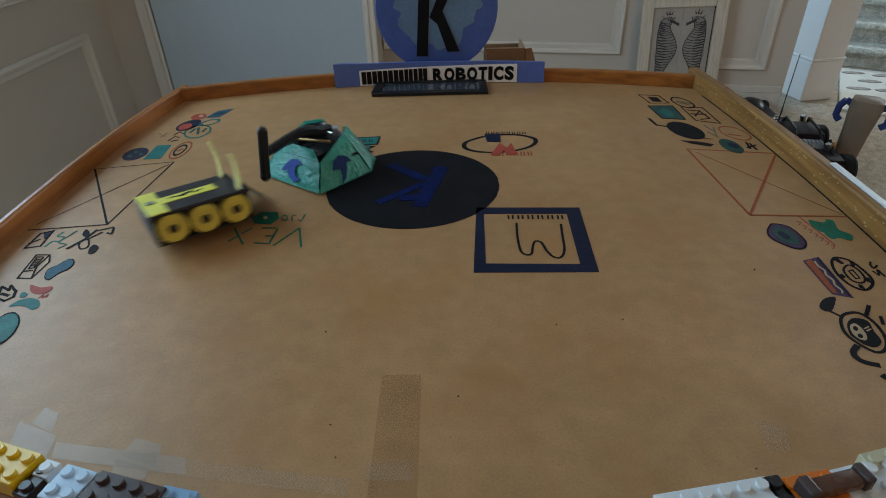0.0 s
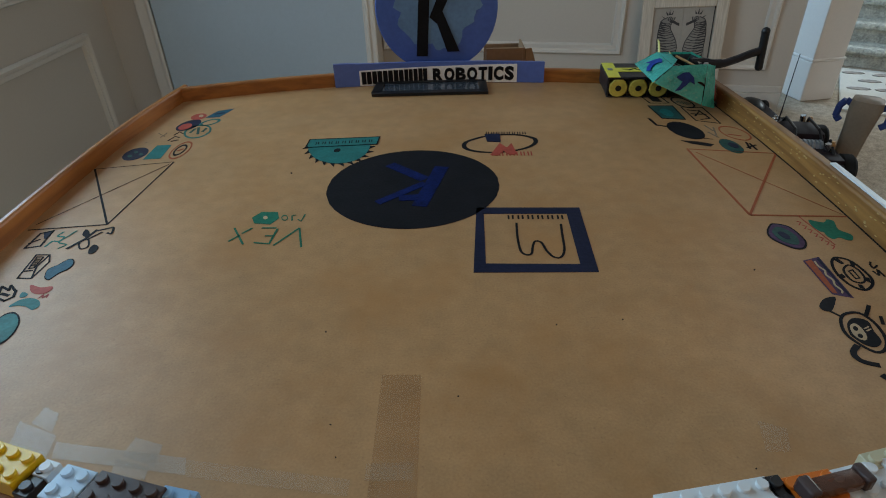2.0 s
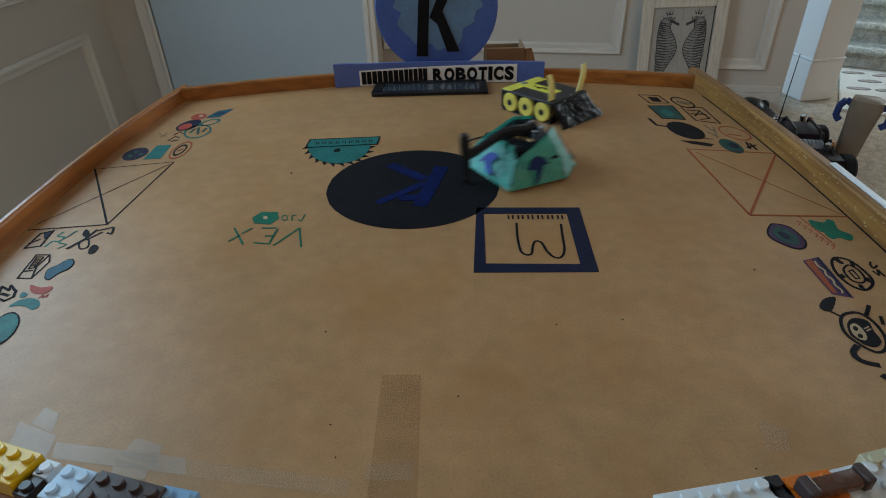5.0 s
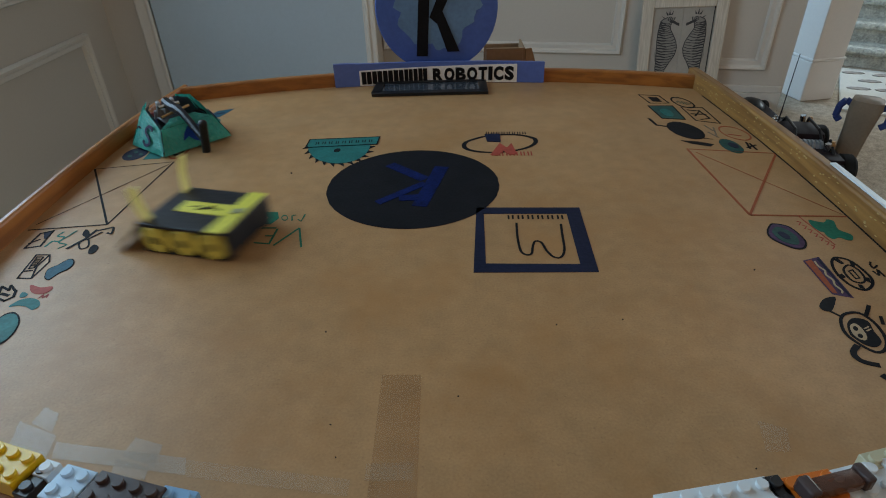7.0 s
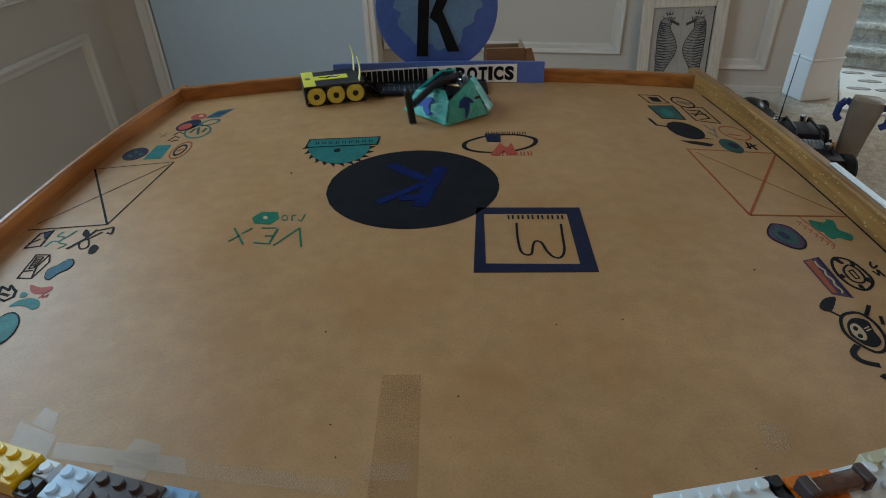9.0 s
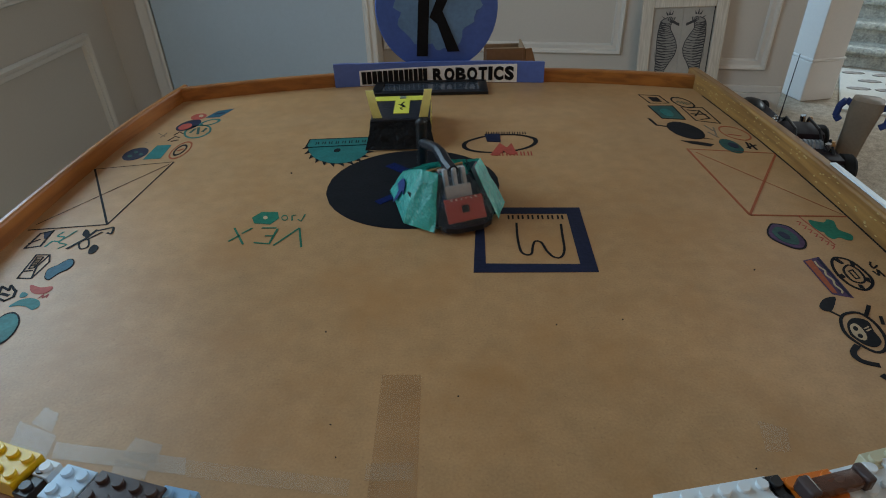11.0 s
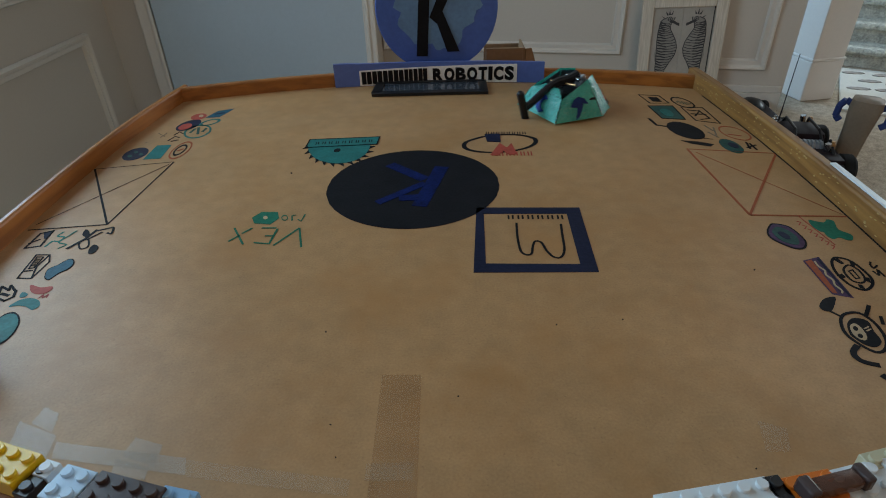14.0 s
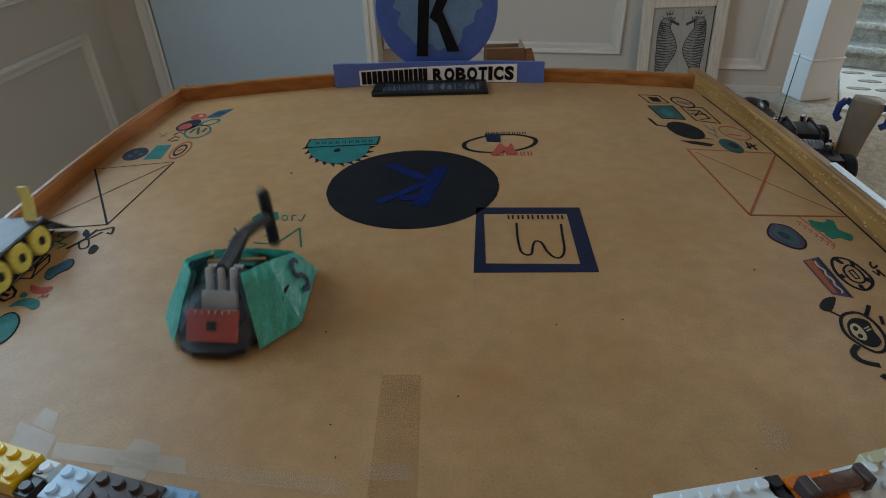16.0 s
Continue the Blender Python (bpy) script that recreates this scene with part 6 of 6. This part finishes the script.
def motions():
    """Seconds, place on the board and heading; the last column is the hammer's lift."""
    wheeled_rows = [
        (0, -0.1813, 0.2436, 35.9), (0.1, -0.161, 0.2663, 44.8), (0.2, -0.1381, 0.2786, 46.3), (0.3, -0.1104, 0.3012, 48.8),
        (0.4, -0.0881, 0.3414, 48.8), (0.5, -0.06, 0.3771, 46.3), (0.6, -0.0171, 0.413, 40.9), (0.7, 0.035, 0.4502, 40.2),
        (0.8, 0.0639, 0.4854, 41.1), (0.9, 0.1073, 0.5121, 35.3), (1, 0.1283, 0.5337, 28.4), (1.1, 0.1557, 0.545, 15.4),
        (1.2, 0.1763, 0.5527, 6.9), (1.3, 0.2099, 0.5548, -0.8), (1.4, 0.2358, 0.5529, -2.9), (1.5, 0.2442, 0.5457, -5),
        (1.6, 0.2461, 0.5569, -5), (1.8, 0.2461, 0.5569, -5), (2, 0.2461, 0.5569, -5), (2.1, 0.2317, 0.5558, -4.2),
        (2.2, 0.1849, 0.5597, -4.4), (2.3, 0.1254, 0.5649, -3.2), (2.4, 0.0905, 0.5453, -4), (2.5, 0.0738, 0.5443, -4.8),
        (2.6, 0.0677, 0.5222, 16.7), (2.7, 0.0784, 0.5181, 26), (2.8, 0.0969, 0.5119, 29.9), (2.9, 0.1063, 0.5215, 29.4),
        (3, 0.1181, 0.531, 29), (3.1, 0.1294, 0.5314, 28.1), (3.2, 0.1627, 0.5434, 20.6), (3.3, 0.193, 0.5512, 14.8),
        (3.4, 0.2241, 0.5498, 6.6), (3.5, 0.2389, 0.5498, 3.9), (3.7, 0.2389, 0.5498, 3.9), (3.9, 0.2389, 0.5498, 3.9),
        (4, 0.2389, 0.5498, 3.9), (4.2, 0.2389, 0.5498, 3.9), (4.6, 0.2016, 0.5376, -21.1), (5, 0.1257, 0.4915, -49),
        (5.4, 0.0519, 0.4502, -72.5), (5.8, -0.0151, 0.426, -82.8), (6.1, -0.0464, 0.4173, -84.8), (6.3, -0.0558, 0.4107, -83.5),
        (6.4, -0.054, 0.3977, -44.7), (6.5, -0.0235, 0.3688, -52.3), (6.6, -0.008, 0.3092, -90.3), (6.7, -0.013, 0.2778, -128.1),
        (6.8, -0.0586, 0.2519, -170), (6.9, -0.1133, 0.2318, -172.4), (7, -0.1696, 0.2301, -194.7), (7.1, -0.2236, 0.2586, -207.3),
        (7.2, -0.2756, 0.2848, -218.6), (7.3, -0.3118, 0.3526, -260.9), (7.4, -0.3296, 0.4045, -309.4), (7.45, -0.3073, 0.4041, -375.5),
        (7.5, -0.2792, 0.399, -409.9), (7.6, -0.2613, 0.3807, -422.5), (7.7, -0.2481, 0.3389, -433.9), (7.8, -0.2328, 0.3062, -395.9),
        (7.9, -0.1985, 0.287, -315.8), (8, -0.1777, 0.2979, -294.4), (8.1, -0.168, 0.3205, -297.2), (8.2, -0.1593, 0.3677, -265.7),
        (8.3, -0.1529, 0.4273, -270.7), (8.4, -0.1424, 0.5013, -304), (8.5, -0.1181, 0.5408, -325), (8.6, -0.1247, 0.5618, -344.3),
        (8.7, -0.1247, 0.5618, -344.3), (9, -0.1247, 0.5618, -344.3), (9.2, -0.1247, 0.5618, -344.3), (9.7, -0.1177, 0.5397, -365.6),
        (10.2, -0.0843, 0.508, -408.6), (10.7, -0.0477, 0.463, -435.4), (11.1, -0.0264, 0.4414, -452.7), (11.3, -0.0191, 0.4339, -459.4),
        (11.4, -0.0217, 0.4165, -468.2), (11.5, -0.0312, 0.4114, -473.4), (11.6, -0.0421, 0.4103, -461.1), (11.7, -0.0434, 0.4086, -460.4),
        (11.8, -0.0438, 0.4036, -459.8), (11.9, -0.0455, 0.3987, -470.8), (12, -0.0371, 0.3617, -503.1), (12.1, -0.0624, 0.3361, -546),
        (12.2, -0.0967, 0.3481, -571.8), (12.3, -0.1476, 0.3743, -575), (12.4, -0.191, 0.402, -560.9), (12.5, -0.2366, 0.407, -497.5),
        (12.6, -0.2796, 0.4105, -459), (12.7, -0.3017, 0.3666, -417.8), (12.8, -0.2837, 0.3426, -367.5), (12.9, -0.2521, 0.3272, -303.5),
        (13, -0.2366, 0.3655, -287.7), (13.1, -0.2249, 0.4115, -304.1), (13.2, -0.2135, 0.4223, -378.4), (13.3, -0.1641, 0.3996, -426.3),
        (13.4, -0.1507, 0.3632, -451.1), (13.5, -0.1492, 0.3231, -477.1), (13.6, -0.1874, 0.2517, -480.7), (13.7, -0.2324, 0.202, -477.6),
        (13.8, -0.2759, 0.1511, -473.3), (13.9, -0.2946, 0.1088, -473.3), (14, -0.2934, 0.07, -475.5), (14.6, -0.2931, 0.0639, -475.9),
        (14.9, -0.307, 0.0623, -414.5), (15.2, -0.3088, 0.0644, -380.5), (15.5, -0.3185, 0.0745, -323), (15.7, -0.3163, 0.1083, -286.6),
        (15.8, -0.3141, 0.1401, -279.8), (15.9, -0.3189, 0.1676, -273.2), (16, -0.3165, 0.1876, -270.7),
    ]
    # lean and lift of the front where the striker's blows or the rail tip it: seconds, roll, pitch
    tipped = {0: (-9, 0), 0.1: (-4, 0), 6.4: (0, -3), 6.5: (0, -7), 6.6: (0, -3), 13.5: (0, -4), 13.6: (0, -4)}
    lean = [tipped.get(row[0], (0, 0)) for row in wheeled_rows]
    walk(wheeled, [(t, pose(x, y, TOP + 0.0003 + 0.031 * math.sin(radians(abs(p))) + 0.031 * math.sin(radians(abs(q))), q, p, a)) for (q, p), (t, x, y, a) in zip(lean, wheeled_rows)])
    striker_rows = [
        (0, -0.1, 0.3483, -125.6, 4.4), (0.1, -0.0786, 0.3387, -140, 28.9), (0.2, -0.0573, 0.3409, -140.9, 90), (0.3, -0.0413, 0.354, -141, 118),
        (0.4, -0.0149, 0.3757, -138.5, 145), (0.5, 0.0201, 0.4244, -136.4, 19.1), (0.6, 0.067, 0.4484, -146.3, 6.9), (0.7, 0.0917, 0.4804, -149.1, 4.4),
        (0.8, 0.1258, 0.5176, -148.9, -0.4), (0.9, 0.1507, 0.5343, -148.8, 2), (1, 0.1768, 0.5572, -148.6, 14.2), (1.1, 0.2056, 0.5625, -149, 68),
        (1.2, 0.2288, 0.5575, -157.2, 92), (1.3, 0.2554, 0.5493, -157.5, 140), (1.4, 0.2677, 0.5187, -168, 149), (1.5, 0.2777, 0.4999, -180.3, -2.4),
        (1.6, 0.274, 0.5002, -180.3, -14.7), (1.7, 0.2752, 0.5001, -180.3, 19.6), (1.8, 0.2764, 0.5, -180.3, 58.7), (1.9, 0.2764, 0.5, -180.3, 121),
        (2, 0.2764, 0.5, -180.3, 148), (2.1, 0.2873, 0.5252, -168.3, 140), (2.2, 0.2686, 0.5325, -158.4, 53.3), (2.3, 0.2513, 0.5504, -155.9, -13.9),
        (2.4, 0.204, 0.5556, -155.5, 4.4), (2.5, 0.1773, 0.5614, -155.4, 41.1), (2.6, 0.1661, 0.5571, -155.1, 92), (2.7, 0.1601, 0.559, -152.4, 130),
        (2.8, 0.1592, 0.5626, -149.8, 152), (2.9, 0.173, 0.5615, -150.2, 53.3), (3, 0.1864, 0.5598, -150.2, -1.7), (3.1, 0.198, 0.5559, -151.4, -5.3),
        (3.2, 0.2191, 0.5358, -157.2, 35), (3.3, 0.2452, 0.5344, -157.5, 83.9), (3.4, 0.264, 0.5104, -168.1, 139), (3.5, 0.2764, 0.5, -180.3, 158),
        (3.6, 0.2764, 0.5, -180.3, 80), (3.7, 0.2752, 0.5001, -180.3, 19.6), (3.8, 0.2752, 0.5001, -180.3, -19.6), (3.9, 0.2752, 0.5001, -180.3, -29.3),
        (4, 0.2752, 0.5001, -180.3, 1.2), (4.1, 0.2764, 0.5, -180.3, 44), (4.2, 0.2764, 0.5, -180.3, 80), (4.5, 0.2698, 0.5066, -157.4, 53.3),
        (4.8, 0.1627, 0.3975, -147.2, -1.7), (5.2, 0.0191, 0.3277, -156.1, -7.8), (5.6, -0.1303, 0.3488, -173.4, -7.8), (5.9, -0.2425, 0.4075, -161.7, -5.3),
        (6.1, -0.2846, 0.4396, -117.1, -12.7), (6.3, -0.2825, 0.4251, -116.9, -12.7), (6.4, -0.2838, 0.4259, -115.8, -12.7), (6.5, -0.2813, 0.4256, -113.9, -12.7),
        (6.6, -0.2813, 0.4378, -111.7, -12.7), (6.7, -0.2833, 0.4444, -79, -13.9), (6.8, -0.2758, 0.4437, -62.1, -16.3), (6.9, -0.2752, 0.4418, -51.9, -17.6),
        (7, -0.2722, 0.4368, -42.7, -17.6), (7.1, -0.2537, 0.4141, -39, -17.6), (7.2, -0.2233, 0.3795, -37.7, -16.3), (7.3, -0.1783, 0.3405, -36, -15.1),
        (7.4, -0.1377, 0.3155, -8.8, -12.7), (7.5, -0.1008, 0.3071, 4.8, -10.2), (7.6, -0.0815, 0.3129, 51.8, -5.3), (7.7, -0.0819, 0.3363, 93.8, 16.7),
        (7.8, -0.0872, 0.3367, 112.6, 35), (7.9, -0.0881, 0.3455, 109.1, 53.3), (8, -0.0792, 0.3376, 113, 83.9), (8.1, -0.0772, 0.3544, 102, 92),
        (8.2, -0.0662, 0.387, 106.7, 28.9), (8.3, -0.0546, 0.4429, 109.7, 65.6), (8.4, -0.0275, 0.4985, 103.7, 4.4), (8.5, -0.0118, 0.5361, 92.8, 14.2),
        (8.6, -0.0049, 0.5398, 90.8, 10.6), (8.7, 0.0056, 0.5456, 91.3, 10.6), (8.8, 0.0063, 0.5455, 108.3, 2), (8.85, 0.0067, 0.5412, 146.6, -2.9),
        (8.9, 0.0138, 0.5278, 208, -7.8), (9, 0.0226, 0.5027, 221.6, -12.7), (9.1, 0.0152, 0.4816, 251.1, -16.3), (9.2, 0.007, 0.4835, 268.6, -17.6),
        (9.6, 0.0111, 0.4392, 277.6, -13.9), (10, 0.0195, 0.3523, 311.2, 16.7), (10.4, 0.0262, 0.3045, 390.8, 65.6), (10.7, 0.0231, 0.2784, 435.2, 28.9),
        (11, 0.0154, 0.2692, 470.3, -1.7), (11.3, 0.004, 0.2358, 503.3, 2), (11.4, -0.0274, 0.2544, 503.9, 6.9), (11.5, -0.0429, 0.2589, 503.4, 19.1),
        (11.6, -0.0576, 0.2562, 505.3, 47.2), (11.7, -0.0604, 0.2563, 505.5, 83.9), (11.8, -0.0575, 0.2516, 502.6, 110), (11.9, -0.07, 0.2432, 512.1, 160),
        (12, -0.0922, 0.2451, 518.5, 41.1), (12.1, -0.1268, 0.2489, 509.9, -5.3), (12.2, -0.1567, 0.2635, 507.3, -5.3), (12.3, -0.173, 0.28, 490.8, 2),
        (12.4, -0.1817, 0.2871, 474.3, 2), (12.5, -0.1919, 0.2892, 453.2, -5.3), (12.6, -0.192, 0.2928, 389.5, -2.9), (12.7, -0.1823, 0.2866, 348.3, 16.7),
        (12.8, -0.1651, 0.2923, 349.9, 43.6), (12.9, -0.1297, 0.3116, 354, 83.9), (13, -0.0699, 0.3151, 358.2, 125), (13.1, 0.0008, 0.3215, 356.8, 165),
        (13.2, 0.0673, 0.316, 360.1, 77.8), (13.3, 0.1523, 0.3419, 393.5, -7.8), (13.4, 0.1848, 0.3366, 426.7, -12.7), (13.5, 0.2069, 0.3626, 451, -12.7),
        (13.6, 0.2025, 0.385, 479.7, -12.7), (13.7, 0.2041, 0.4502, 548, -7.8), (13.8, 0.1848, 0.4779, 559.2, -10.2), (13.9, 0.1697, 0.4899, 565.9, -20),
        (14, 0.154, 0.4944, 566.7, -20), (14.1, 0.1495, 0.4904, 564.8, -20), (14.2, 0.1497, 0.4899, 562.9, -20), (14.3, 0.1351, 0.4896, 565.1, -20),
        (14.4, 0.116, 0.4745, 568.5, -20), (14.5, 0.0781, 0.467, 573.8, -13.9), (14.6, 0.0235, 0.4542, 581.2, -13.9), (14.7, -0.0327, 0.415, 585.8, -15.1),
        (14.8, -0.0729, 0.3846, 573.3, -17.6), (14.9, -0.1057, 0.3485, 595.8, -20), (15, -0.1262, 0.3175, 615.6, -20), (15.1, -0.1278, 0.259, 627.9, -20),
        (15.2, -0.1271, 0.1818, 630.9, -20), (15.3, -0.1252, 0.1128, 633.8, -20), (15.4, -0.1264, 0.0725, 640.5, -20), (15.5, -0.1194, 0.0865, 639.8, -20),
        (15.6, -0.1223, 0.0977, 638, -20), (15.7, -0.1182, 0.1047, 615.2, -20), (15.8, -0.1197, 0.1204, 555.2, -15.1), (15.9, -0.1183, 0.1263, 464.8, 22.8),
        (16, -0.1185, 0.1399, 444.4, -2.9),
    ]
    # twice the wedge lifts the striker's front while it is pinned in the corner
    tilts = [24 if 1.35 < t < 2.05 or 3.35 < t < 4.25 else 11 if 1.25 < t < 2.15 or 3.25 < t < 4.25 else 0 for t, x, y, a, h in striker_rows]
    walk(striker, [(t, pose(x, y, TOP + 0.0003 + 0.044 * math.sin(radians(p)), 0, -p, a)) for p, (t, x, y, a, h) in zip(tilts, striker_rows)])
    walk(hammer_arm, [(t, pose(-0.0052, 0, 0.0350, 0, -h, 0)) for t, x, y, a, h in striker_rows])


motions()
